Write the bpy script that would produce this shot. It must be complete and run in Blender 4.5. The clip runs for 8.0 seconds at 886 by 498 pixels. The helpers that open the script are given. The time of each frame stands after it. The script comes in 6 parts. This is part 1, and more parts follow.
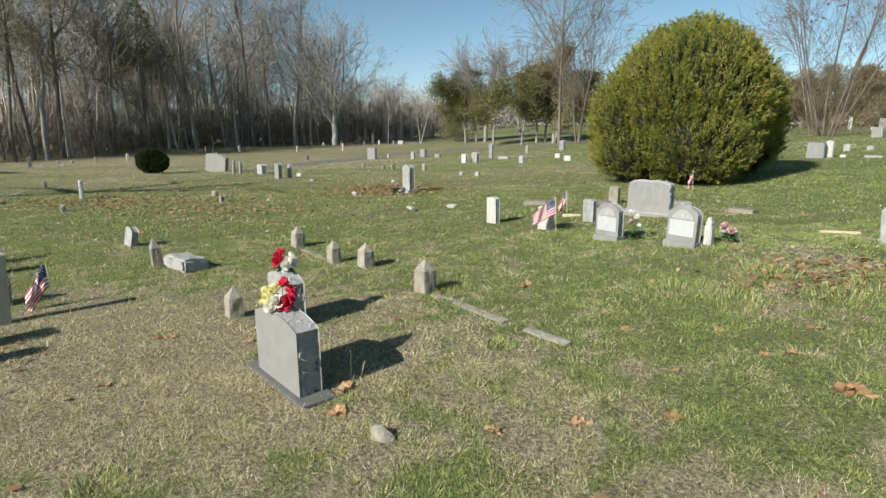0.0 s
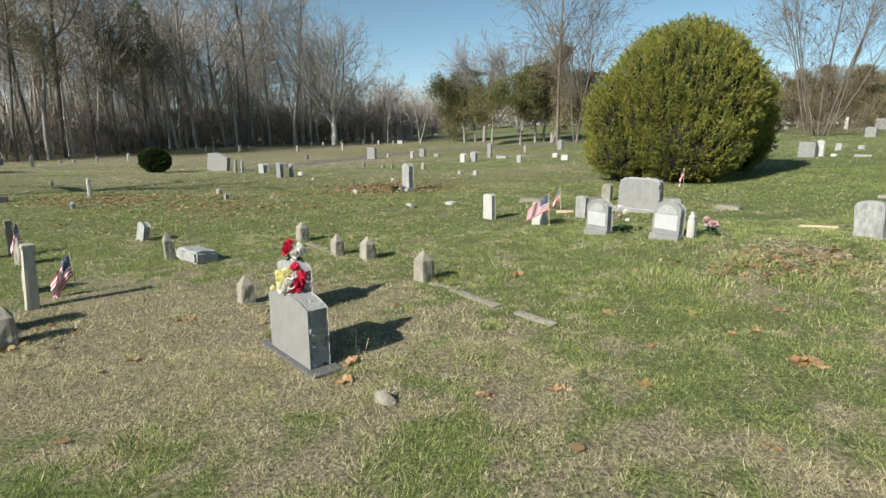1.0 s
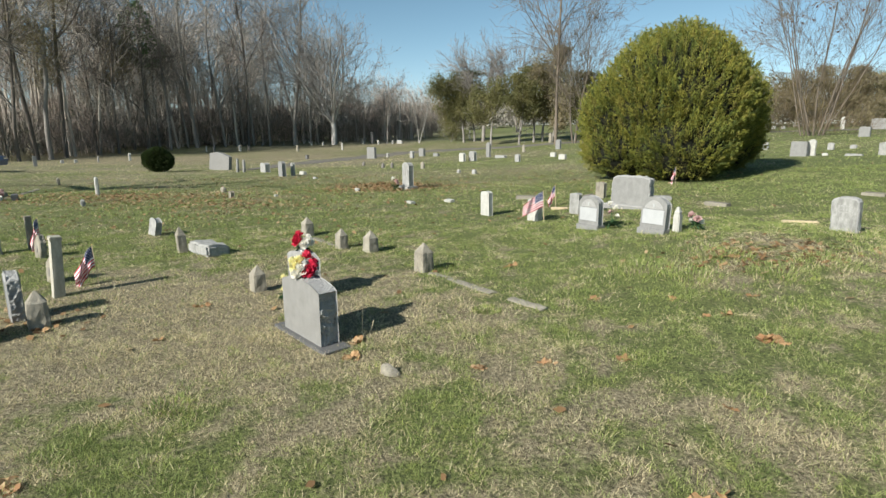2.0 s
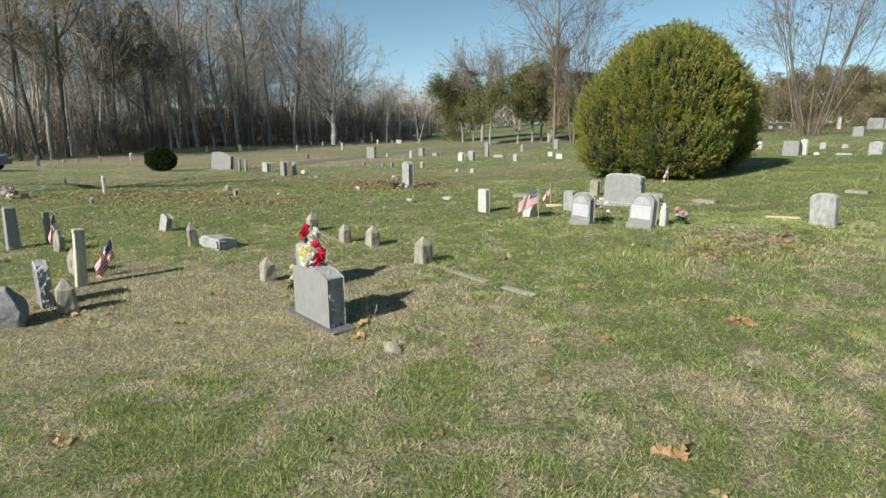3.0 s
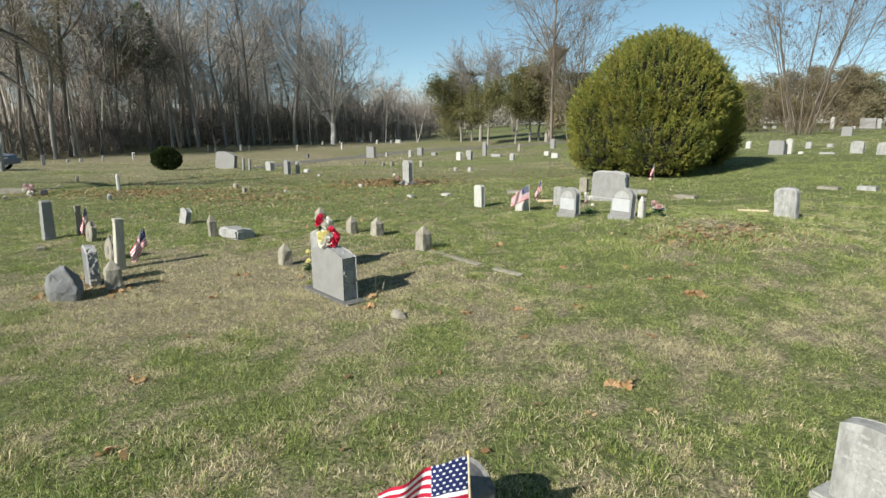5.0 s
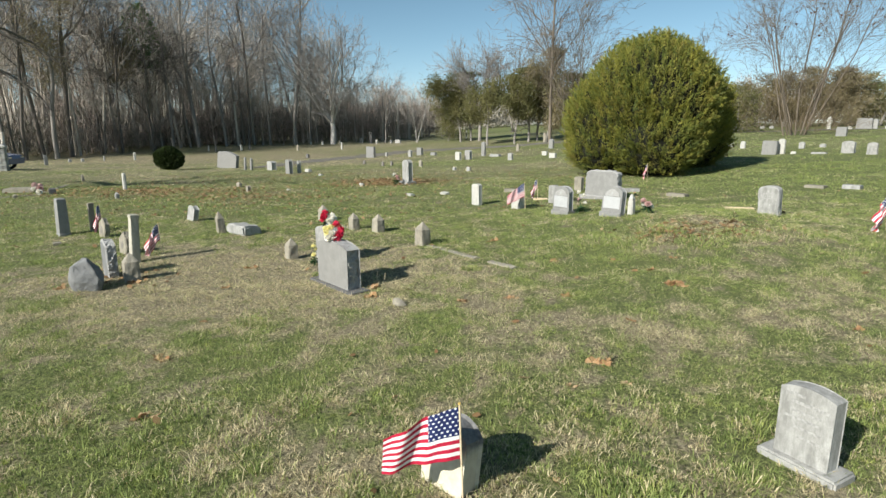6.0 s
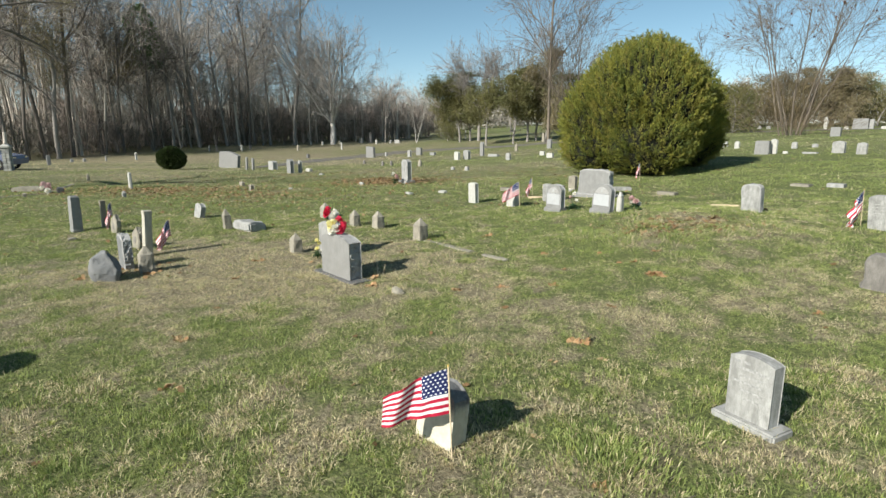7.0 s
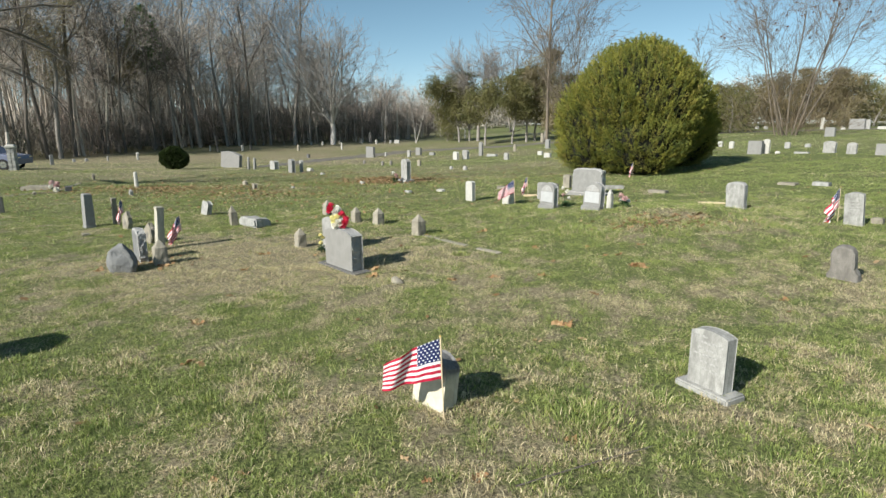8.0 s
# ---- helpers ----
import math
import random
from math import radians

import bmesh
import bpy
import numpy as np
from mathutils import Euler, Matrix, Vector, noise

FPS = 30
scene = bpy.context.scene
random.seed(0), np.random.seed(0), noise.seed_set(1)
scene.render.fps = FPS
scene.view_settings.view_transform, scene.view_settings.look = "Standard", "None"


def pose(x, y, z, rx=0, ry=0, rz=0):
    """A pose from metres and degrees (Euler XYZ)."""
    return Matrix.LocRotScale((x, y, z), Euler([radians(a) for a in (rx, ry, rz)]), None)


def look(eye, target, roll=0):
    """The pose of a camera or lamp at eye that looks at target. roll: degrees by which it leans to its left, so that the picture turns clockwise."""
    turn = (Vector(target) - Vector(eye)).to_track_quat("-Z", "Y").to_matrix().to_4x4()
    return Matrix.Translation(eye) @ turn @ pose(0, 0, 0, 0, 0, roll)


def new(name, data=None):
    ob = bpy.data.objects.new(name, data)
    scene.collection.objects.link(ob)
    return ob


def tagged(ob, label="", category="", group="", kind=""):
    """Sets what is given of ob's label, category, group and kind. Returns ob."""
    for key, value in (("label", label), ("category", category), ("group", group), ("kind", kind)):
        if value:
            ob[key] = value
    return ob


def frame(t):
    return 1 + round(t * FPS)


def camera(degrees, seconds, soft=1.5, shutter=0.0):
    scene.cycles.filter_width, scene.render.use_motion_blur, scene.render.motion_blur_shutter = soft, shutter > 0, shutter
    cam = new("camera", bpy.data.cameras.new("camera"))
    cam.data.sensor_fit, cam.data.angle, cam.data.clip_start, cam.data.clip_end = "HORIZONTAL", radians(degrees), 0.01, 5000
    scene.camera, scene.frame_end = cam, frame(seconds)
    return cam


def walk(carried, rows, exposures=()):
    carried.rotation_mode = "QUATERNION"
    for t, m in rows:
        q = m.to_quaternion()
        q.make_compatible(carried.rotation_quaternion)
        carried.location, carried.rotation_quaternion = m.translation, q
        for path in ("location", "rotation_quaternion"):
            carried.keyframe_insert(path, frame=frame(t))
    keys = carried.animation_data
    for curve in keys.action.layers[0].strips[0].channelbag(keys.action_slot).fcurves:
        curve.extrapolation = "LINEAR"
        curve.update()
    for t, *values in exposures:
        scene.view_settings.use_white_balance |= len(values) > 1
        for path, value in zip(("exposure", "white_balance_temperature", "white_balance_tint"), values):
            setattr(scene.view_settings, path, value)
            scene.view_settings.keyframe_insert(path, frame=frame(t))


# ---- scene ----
# camera: a low drone that slides straight back over the grass
cam = camera(76.0, 8.0)
ROWS = [
    (0.0, 0.0000, 0.0000, 1.8000, 0.000, -12.300, 0.260),
    (0.5, 0.0134, -0.2133, 1.7970, -0.030, -12.304, 0.260),
    (1.0, 0.0225, -0.4296, 1.7951, -0.063, -12.309, 0.261),
    (1.5, 0.0247, -0.6461, 1.7960, -0.097, -12.316, 0.264),
    (3.0, 0.0397, -1.2958, 1.8001, -0.196, -12.345, 0.273),
    (3.5, 0.0414, -1.5158, 1.8032, -0.229, -12.355, 0.275),
    (4.0, 0.0413, -1.7345, 1.8067, -0.263, -12.363, 0.277),
    (4.5, 0.0421, -1.9482, 1.8125, -0.296, -12.368, 0.279),
    (6.0, 0.0641, -2.5832, 1.8334, -0.375, -12.366, 0.273),
    (6.5, 0.0816, -2.8064, 1.8402, -0.394, -12.361, 0.272),
    (7.0, 0.1077, -3.0373, 1.8455, -0.408, -12.356, 0.272),
    (7.5, 0.1317, -3.2689, 1.8503, -0.420, -12.350, 0.272),
    (8.0, 0.1480, -3.5000, 1.8533, -0.430, -12.344, 0.270),
]
walk(cam, [(t, pose(x, y, z, 90 + pitch, roll, yaw)) for t, x, y, z, yaw, pitch, roll in ROWS])

# light: a low winter sun behind the camera's left shoulder, clear sky
SUN_HEIGHT, SHADOW_WAY = 32.0, 42.0
world = bpy.data.worlds.new("sky")
world.use_nodes = True
scene.world = world
wn = world.node_tree.nodes
sky = wn.new("ShaderNodeTexSky")
sky.sky_type, sky.sun_disc = "NISHITA", False
sky.sun_elevation = radians(SUN_HEIGHT)
sky.sun_rotation = radians(270 - SHADOW_WAY)
sky.air_density, sky.dust_density, sky.ozone_density = 0.6, 0.25, 1.0
clear = wn.new("ShaderNodeHueSaturation")
clear.inputs["Saturation"].default_value = 0.98
clear.inputs["Hue"].default_value = 0.474
world.node_tree.links.new(sky.outputs[0], clear.inputs["Color"])
world.node_tree.links.new(clear.outputs[0], wn["Background"].inputs[0])
wn["Background"].inputs[1].default_value = 0.076
sun = new("sun", bpy.data.lights.new("sun", "SUN"))
sun.data.energy, sun.data.angle, sun.data.color = 5.0, radians(0.53), (1.0, 0.962, 0.888)
way = Vector((math.cos(radians(SHADOW_WAY)), math.sin(radians(SHADOW_WAY)), -math.tan(radians(SUN_HEIGHT))))
sun.matrix_world = look((-20, -20, 20), Vector((-20, -20, 20)) + way)
scene.view_settings.exposure = 0.63


# ---- materials ----
class Mat:
    """A node material with short ways to add nodes."""

    def __init__(self, name, rough=0.8, metal=0.0):
        self.m = bpy.data.materials.new(name)
        self.m.use_nodes = True
        self.n, self.l = self.m.node_tree.nodes, self.m.node_tree.links
        self.b = self.n["Principled BSDF"]
        self.b.inputs["Roughness"].default_value = rough
        self.b.inputs["Metallic"].default_value = metal
        self.b.inputs["Specular IOR Level"].default_value = 0.3

    def put(self, value, socket):
        if hasattr(value, "is_output"):
            self.l.new(value, socket)
        else:
            socket.default_value = value

    def coord(self, kind="Object"):
        return self.n.new("ShaderNodeTexCoord").outputs[kind]

    def position(self):
        return self.n.new("ShaderNodeNewGeometry").outputs["Position"]

    def island(self):
        return self.n.new("ShaderNodeNewGeometry").outputs["Random Per Island"]

    def random(self):
        return self.n.new("ShaderNodeObjectInfo").outputs["Random"]

    def attribute(self, name):
        a = self.n.new("ShaderNodeAttribute")
        a.attribute_name = name
        return a.outputs["Fac"]

    def noise(self, where, scale, detail=3.0, rough=0.55):
        t = self.n.new("ShaderNodeTexNoise")
        self.put(where, t.inputs["Vector"])
        t.inputs["Scale"].default_value, t.inputs["Detail"].default_value = scale, detail
        t.inputs["Roughness"].default_value = rough
        return t.outputs["Fac"]

    def cells(self, where, scale, out="Distance"):
        t = self.n.new("ShaderNodeTexVoronoi")
        self.put(where, t.inputs["Vector"])
        t.inputs["Scale"].default_value = scale
        return t.outputs[out]

    def ramp(self, fac, *stops):
        r = self.n.new("ShaderNodeValToRGB")
        self.put(fac, r.inputs[0])
        e = r.color_ramp.elements
        while len(e) < len(stops):
            e.new(0.5)
        for k, (p, c) in zip(e, stops):
            k.position, k.color = p, (*c, 1) if len(c) == 3 else c
        return r.outputs[0]

    def mix(self, fac, a, b, blend="MIX"):
        x = self.n.new("ShaderNodeMix")
        x.data_type, x.blend_type = "RGBA", blend
        self.put(fac, x.inputs[0])
        for v, i in ((a, 6), (b, 7)):
            self.put(v if hasattr(v, "is_output") else (*v, 1), x.inputs[i])
        return x.outputs[2]

    def math(self, op, a, b=0.0):
        x = self.n.new("ShaderNodeMath")
        x.operation = op
        self.put(a, x.inputs[0])
        self.put(b, x.inputs[1])
        return x.outputs[0]

    def axes(self, where):
        x = self.n.new("ShaderNodeSeparateXYZ")
        self.put(where, x.inputs[0])
        return x.outputs

    def stretch(self, where, s):
        x = self.n.new("ShaderNodeMapping")
        self.put(where, x.inputs[0])
        x.inputs["Scale"].default_value = s
        return x.outputs[0]

    def colour(self, c):
        self.put(c if hasattr(c, "is_output") else (*c, 1), self.b.inputs["Base Color"])
        return self

    def bump(self, height, strength=0.5, distance=0.01):
        x = self.n.new("ShaderNodeBump")
        x.inputs["Strength"].default_value, x.inputs["Distance"].default_value = strength, distance
        self.put(height, x.inputs["Height"])
        self.l.new(x.outputs[0], self.b.inputs["Normal"])
        return self

    def gloss(self, r):
        self.put(r, self.b.inputs["Roughness"])
        return self

    def thin(self, amount=0.4):
        """Lets light through, for leaves and cloth."""
        t = self.n.new("ShaderNodeBsdfTranslucent")
        x = self.n.new("ShaderNodeMixShader")
        x.inputs[0].default_value = amount
        c = self.b.inputs["Base Color"]
        if c.is_linked:
            self.l.new(c.links[0].from_socket, t.inputs[0])
        else:
            t.inputs[0].default_value = c.default_value
        self.l.new(self.b.outputs[0], x.inputs[1])
        self.l.new(t.outputs[0], x.inputs[2])
        self.l.new(x.outputs[0], self.n["Material Output"].inputs[0])
        return self


def stone_material(name, light, dark, speck=0.25, stain=(0.16, 0.15, 0.12), stains=0.5, rough=0.75, relief=0.004, runs=(0.46, 0.68)):
    """Weathered stone: grain, cloudy tone, stains that run down, lichen spots."""
    m = Mat(name, rough)
    p = m.position()
    tone = m.ramp(m.noise(p, 9, 4), (0.3, dark), (0.7, light))
    grain = m.ramp(m.noise(p, 260, 2), (0.35, (1 - speck,) * 3), (0.65, (1 + speck * 0.4,) * 3))
    c = m.mix(1.0, tone, grain, "MULTIPLY")
    streaks = m.ramp(m.noise(m.stretch(p, (14, 14, 4.5)), 1.0, 7, 0.72), (runs[0], (0, 0, 0)), (runs[1], (stains,) * 3))
    c = m.mix(streaks, c, stain)
    spots = m.ramp(m.noise(p, 34, 3, 0.7), (0.60, (0, 0, 0)), (0.70, (stains * 0.8,) * 3))
    c = m.mix(spots, c, tuple(0.5 * a + 0.5 * b for a, b in zip(stain, dark)))
    m.colour(m.mix(0.25, c, m.mix(m.random(), dark, light)))
    m.bump(m.math("ADD", m.noise(p, 60, 5, 0.7), m.math("MULTIPLY", m.noise(p, 300, 2), 0.3)), 0.6, relief)
    return m.m


GRANITE = stone_material("grey_granite", (0.27, 0.27, 0.257), (0.205, 0.205, 0.195), 0.2, (0.12, 0.12, 0.115), 0.45, 0.55, 0.001)
GRANITE_DARK = stone_material("dark_granite", (0.15, 0.15, 0.148), (0.105, 0.105, 0.103), 0.2, (0.1, 0.1, 0.1), 0.25, 0.9, 0.001)
STEEL_GRANITE = stone_material("steel_granite", (0.265, 0.263, 0.248), (0.20, 0.198, 0.187), 0.22, (0.13, 0.13, 0.122), 0.4, 0.5, 0.001)
ROCK_FACE = stone_material("rough_granite", (0.42, 0.418, 0.40), (0.32, 0.318, 0.305), 0.3, (0.22, 0.22, 0.21), 0.22, 0.85, 0.030)
CONCRETE = stone_material("weathered_concrete", (0.36, 0.335, 0.27), (0.22, 0.20, 0.155), 0.3, (0.11, 0.105, 0.09), 0.8, 0.95, 0.005)
MARBLE = stone_material("weathered_marble", (0.40, 0.40, 0.375), (0.26, 0.26, 0.245), 0.2, (0.12, 0.12, 0.11), 1.0, 0.7, 0.003)
TABLET = stone_material("stained_marble", (0.42, 0.42, 0.395), (0.27, 0.27, 0.255), 0.2, (0.115, 0.115, 0.105), 0.85, 0.75, 0.003, (0.42, 0.60))
WHITE_STONE = stone_material("white_marble", (0.50, 0.50, 0.455), (0.37, 0.365, 0.33), 0.15, (0.22, 0.21, 0.18), 0.6, 0.7, 0.002)
OLD_MARBLE = stone_material("yellowed_marble", (0.50, 0.475, 0.39), (0.36, 0.34, 0.275), 0.2, (0.15, 0.14, 0.11), 0.7, 0.75, 0.003)
PANEL = stone_material("pale_panel", (0.43, 0.44, 0.44), (0.36, 0.37, 0.37), 0.15, (0.3, 0.3, 0.3), 0.3, 0.7, 0.001)
BROWN_STONE = stone_material("brown_stone", (0.245, 0.232, 0.208), (0.15, 0.141, 0.124), 0.3, (0.06, 0.055, 0.05), 0.7, 0.9, 0.004)
FIELDSTONE = stone_material("fieldstone", (0.235, 0.24, 0.235), (0.135, 0.14, 0.138), 0.35, (0.10, 0.10, 0.10), 0.5, 0.9, 0.012)


def plain(name, base, rough=0.7, vary=0.2, scale=20.0, metal=0.0, thin=0.0):
    m = Mat(name, rough, metal)
    n = m.noise(m.position(), scale, 3)
    m.colour(m.ramp(n, (0.3, tuple(c * (1 - vary) for c in base)), (0.7, tuple(min(1, c * (1 + vary)) for c in base))))
    if thin:
        m.thin(thin)
    return m.m


STICK = plain("pale_dowel", (0.60, 0.49, 0.33), 0.6)
GOLD = plain("gold_paint", (0.6, 0.42, 0.12), 0.4)
DARK_GREEN = plain("plastic_leaf", (0.03, 0.07, 0.025), 0.5, 0.4, 60)
RED = plain("red_petal", (0.66, 0.035, 0.085), 0.6, 0.3, 60, 0, 0.35)
YELLOW = plain("yellow_petal", (0.90, 0.83, 0.45), 0.6, 0.15, 60, 0, 0.35)
WHITE = plain("white_petal", (0.86, 0.84, 0.76), 0.6, 0.08, 60, 0, 0.35)
PINK = plain("pink_petal", (0.62, 0.42, 0.40), 0.6, 0.3, 60, 0, 0.2)
PLASTIC = plain("white_plastic", (0.78, 0.78, 0.75), 0.4, 0.05)
BLACK = plain("black_rubber", (0.02, 0.02, 0.02), 0.8)
PAINT = plain("blue_grey_paint", (0.15, 0.17, 0.24), 0.25, 0.05, 3)
GLASS = plain("dark_glass", (0.01, 0.012, 0.015), 0.08, 0.05)
CHROME = plain("chrome", (0.6, 0.6, 0.6), 0.2, 0.05, 3, 1.0)


def bark(name, light, dark, scale=12.0):
    m = Mat(name, 0.95)
    p = m.position()
    c = m.ramp(m.noise(m.stretch(p, (1, 1, 0.25)), scale, 4, 0.65), (0.3, dark), (0.7, light))
    m.colour(m.mix(m.ramp(m.noise(p, 0.35, 2), (0.35, (0, 0, 0)), (0.65, (0.5, 0.5, 0.5))), c, tuple(0.6 * v for v in dark)))
    m.bump(m.noise(m.stretch(p, (1, 1, 0.2)), 30, 4), 0.6, 0.02)
    return m.m


BARK_WHITE = bark("pale_bark", (0.62, 0.60, 0.56), (0.36, 0.34, 0.315), 3.0)
BARK_GREY = bark("grey_bark", (0.36, 0.338, 0.305), (0.20, 0.184, 0.165))
BARK_DARK = bark("dark_bark", (0.20, 0.175, 0.148), (0.11, 0.095, 0.08))
BARK_TAN = bark("tan_bark", (0.25, 0.212, 0.165), (0.13, 0.107, 0.083))


def wood_mass(name="winter_wood", warm=1.0, deep=1.0):
    """Bark of a whole far wood: each stem its own grey or brown."""
    m = Mat(name, 0.95)
    r = m.noise(m.position(), 0.09, 3, 0.6)
    c = m.ramp(r, (0.30, (0.20, 0.19, 0.17)), (0.45, (0.35, 0.333, 0.302)), (0.58, (0.29 * warm, 0.262, 0.232)), (0.72, (0.43, 0.41, 0.375)))
    m.colour(m.mix(m.island(), m.mix(1.0, c, (0.55 * deep, 0.53 * deep, 0.50 * deep), "MULTIPLY"), m.mix(1.0, c, (1.75 * deep, 1.70 * deep, 1.62 * deep), "MULTIPLY")))
    return m.m


WOOD = wood_mass()
SAPLING = wood_mass("russet_saplings", 1.10)
# wood colour scaled down to put shade into the undergrowth
SHADED_BRAMBLE = wood_mass("shaded_bramble", 1.1, 0.6)


def foliage(name, sunny, deep, scale=1.1, thin=0.25):
    m = Mat(name, 0.75)
    p = m.position()
    c = m.ramp(m.noise(p, scale, 4, 0.6), (0.3, deep), (0.7, sunny))
    m.colour(m.mix(m.island(), c, m.mix(1.0, c, (1.45, 1.4, 1.25), "MULTIPLY")))
    if thin:
        m.thin(thin)
    return m.m


CEDAR = foliage("cedar_sprays", (0.165, 0.155, 0.068), (0.09, 0.098, 0.04), 0.6)
RUSSET = foliage("russet_cedar", (0.25, 0.215, 0.135), (0.16, 0.145, 0.085), 0.6)
PINE = foliage("pine_needles", (0.13, 0.18, 0.09), (0.08, 0.12, 0.06), 0.6)
BUSH = foliage("box_leaves", (0.035, 0.055, 0.012), (0.02, 0.032, 0.01), 4.0)
IVY = foliage("ivy_leaves", (0.05, 0.065, 0.025), (0.03, 0.045, 0.02), 1.0)
BRUSH = foliage("dry_brush", (0.15, 0.118, 0.078), (0.08, 0.064, 0.044), 0.4, 0.1)


def juniper_material():
    """Scale-leaved sprays: each plume its own olive, yellow-green or bluish green."""
    m = Mat("juniper_sprays", 0.7)
    c = m.ramp(m.attribute("tone"), (0.0, (0.10, 0.118, 0.032)), (0.3, (0.175, 0.188, 0.040)), (0.6, (0.27, 0.252, 0.046)), (0.85, (0.25, 0.21, 0.062)), (1.0, (0.14, 0.18, 0.06)))
    c = m.mix(m.ramp(m.noise(m.position(), 0.9, 3, 0.6), (0.4, (0, 0, 0)), (0.65, (0.6, 0.6, 0.6))), c, m.mix(1.0, c, (0.62, 0.74, 0.75), "MULTIPLY"))
    m.colour(m.mix(m.island(), m.mix(1.0, c, (0.80, 0.82, 0.80), "MULTIPLY"), m.mix(1.0, c, (1.22, 1.22, 1.12), "MULTIPLY")))
    return m.thin(0.12).m


JUNIPER = juniper_material()
OLIVE = foliage("olive_shrub", (0.165, 0.135, 0.075), (0.095, 0.082, 0.045), 0.5, 0.1)
SHRUB = foliage("green_shrub", (0.13, 0.15, 0.065), (0.07, 0.088, 0.036), 0.5, 0.1)
LEFT_LEAF = plain("withered_leaf", (0.10, 0.05, 0.03), 0.8, 0.3, 3)
# near-black colour that paints the shade inside dense evergreens
SHADE_CORE = plain("inner_shade", (0.009, 0.010, 0.005), 1.0, 0.3, 6)


def leaf_material():
    m = Mat("dry_leaf", 0.8)
    p = m.position()
    c = m.ramp(m.random(), (0.0, (0.33, 0.19, 0.095)), (0.5, (0.46, 0.295, 0.15)), (1.0, (0.55, 0.41, 0.245)))
    m.colour(m.mix(m.ramp(m.noise(p, 40, 3), (0.45, (0, 0, 0)), (0.7, (0.6, 0.6, 0.6))), c, (0.26, 0.11, 0.04)))
    m.bump(m.noise(p, 60, 2), 0.4, 0.004)
    return m.thin(0.25).m


LEAF = leaf_material()


def litter_material():
    m = Mat("leaf_litter", 0.85)
    m.colour(m.ramp(m.island(), (0.0, (0.13, 0.075, 0.036)), (0.4, (0.25, 0.15, 0.07)), (0.75, (0.34, 0.22, 0.11)), (1.0, (0.42, 0.32, 0.19))))
    return m.thin(0.2).m


LITTER = litter_material()


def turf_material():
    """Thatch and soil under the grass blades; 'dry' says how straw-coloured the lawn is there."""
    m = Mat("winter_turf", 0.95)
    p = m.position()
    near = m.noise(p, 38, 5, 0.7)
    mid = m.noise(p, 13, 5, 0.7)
    # the dark ramp ends also paint the shade in gaps between tufts
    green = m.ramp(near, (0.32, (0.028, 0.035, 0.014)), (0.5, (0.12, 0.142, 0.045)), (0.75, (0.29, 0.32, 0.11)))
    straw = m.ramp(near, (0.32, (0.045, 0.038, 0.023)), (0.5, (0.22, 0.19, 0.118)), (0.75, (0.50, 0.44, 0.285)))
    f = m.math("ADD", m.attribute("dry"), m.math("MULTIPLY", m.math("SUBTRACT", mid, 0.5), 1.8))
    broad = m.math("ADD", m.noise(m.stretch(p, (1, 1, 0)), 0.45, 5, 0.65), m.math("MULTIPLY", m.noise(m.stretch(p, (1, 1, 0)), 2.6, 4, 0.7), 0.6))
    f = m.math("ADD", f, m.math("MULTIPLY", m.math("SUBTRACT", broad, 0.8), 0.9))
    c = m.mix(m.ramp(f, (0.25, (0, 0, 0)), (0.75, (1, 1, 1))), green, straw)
    # noise patches darken the lawn, standing in for the grass's own shade
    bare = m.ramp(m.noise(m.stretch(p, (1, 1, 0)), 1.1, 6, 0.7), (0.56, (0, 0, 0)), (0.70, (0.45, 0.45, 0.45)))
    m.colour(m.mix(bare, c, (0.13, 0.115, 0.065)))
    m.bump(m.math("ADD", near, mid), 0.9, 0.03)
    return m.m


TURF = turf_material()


def blade_material():
    """Green or straw blades, with lush dark clumps and yellow ones among the green."""
    m = Mat("grass_blades", 0.6)
    r, p = m.island(), m.position()
    green = m.ramp(r, (0.0, (0.175, 0.235, 0.062)), (0.5, (0.28, 0.342, 0.105)), (1.0, (0.41, 0.455, 0.165)))
    clumps = m.noise(p, 9.0, 4, 0.65)
    green = m.mix(m.ramp(clumps, (0.50, (0, 0, 0)), (0.62, (0.75, 0.75, 0.75))), green, (0.082, 0.135, 0.032))
    green = m.mix(m.ramp(clumps, (0.34, (0.6, 0.6, 0.6)), (0.44, (0, 0, 0))), green, (0.42, 0.45, 0.10))
    straw = m.ramp(r, (0.0, (0.43, 0.352, 0.205)), (0.5, (0.63, 0.545, 0.33)), (1.0, (0.81, 0.725, 0.48)))
    straw = m.mix(m.ramp(m.noise(p, 4.0, 3, 0.6), (0.54, (0, 0, 0)), (0.68, (0.35, 0.35, 0.35))), straw, (0.42, 0.34, 0.21))
    m.colour(m.mix(m.attribute("dry"), green, straw))
    return m.thin(0.30).m


BLADE = blade_material()


def road_material():
    m = Mat("gravel_lane", 0.95)
    p = m.position()
    m.colour(m.ramp(m.noise(p, 1.2, 6, 0.7), (0.3, (0.085, 0.08, 0.068)), (0.7, (0.20, 0.185, 0.16))))
    return m.bump(m.noise(p, 25, 4), 0.7, 0.02).m


ROAD = road_material()


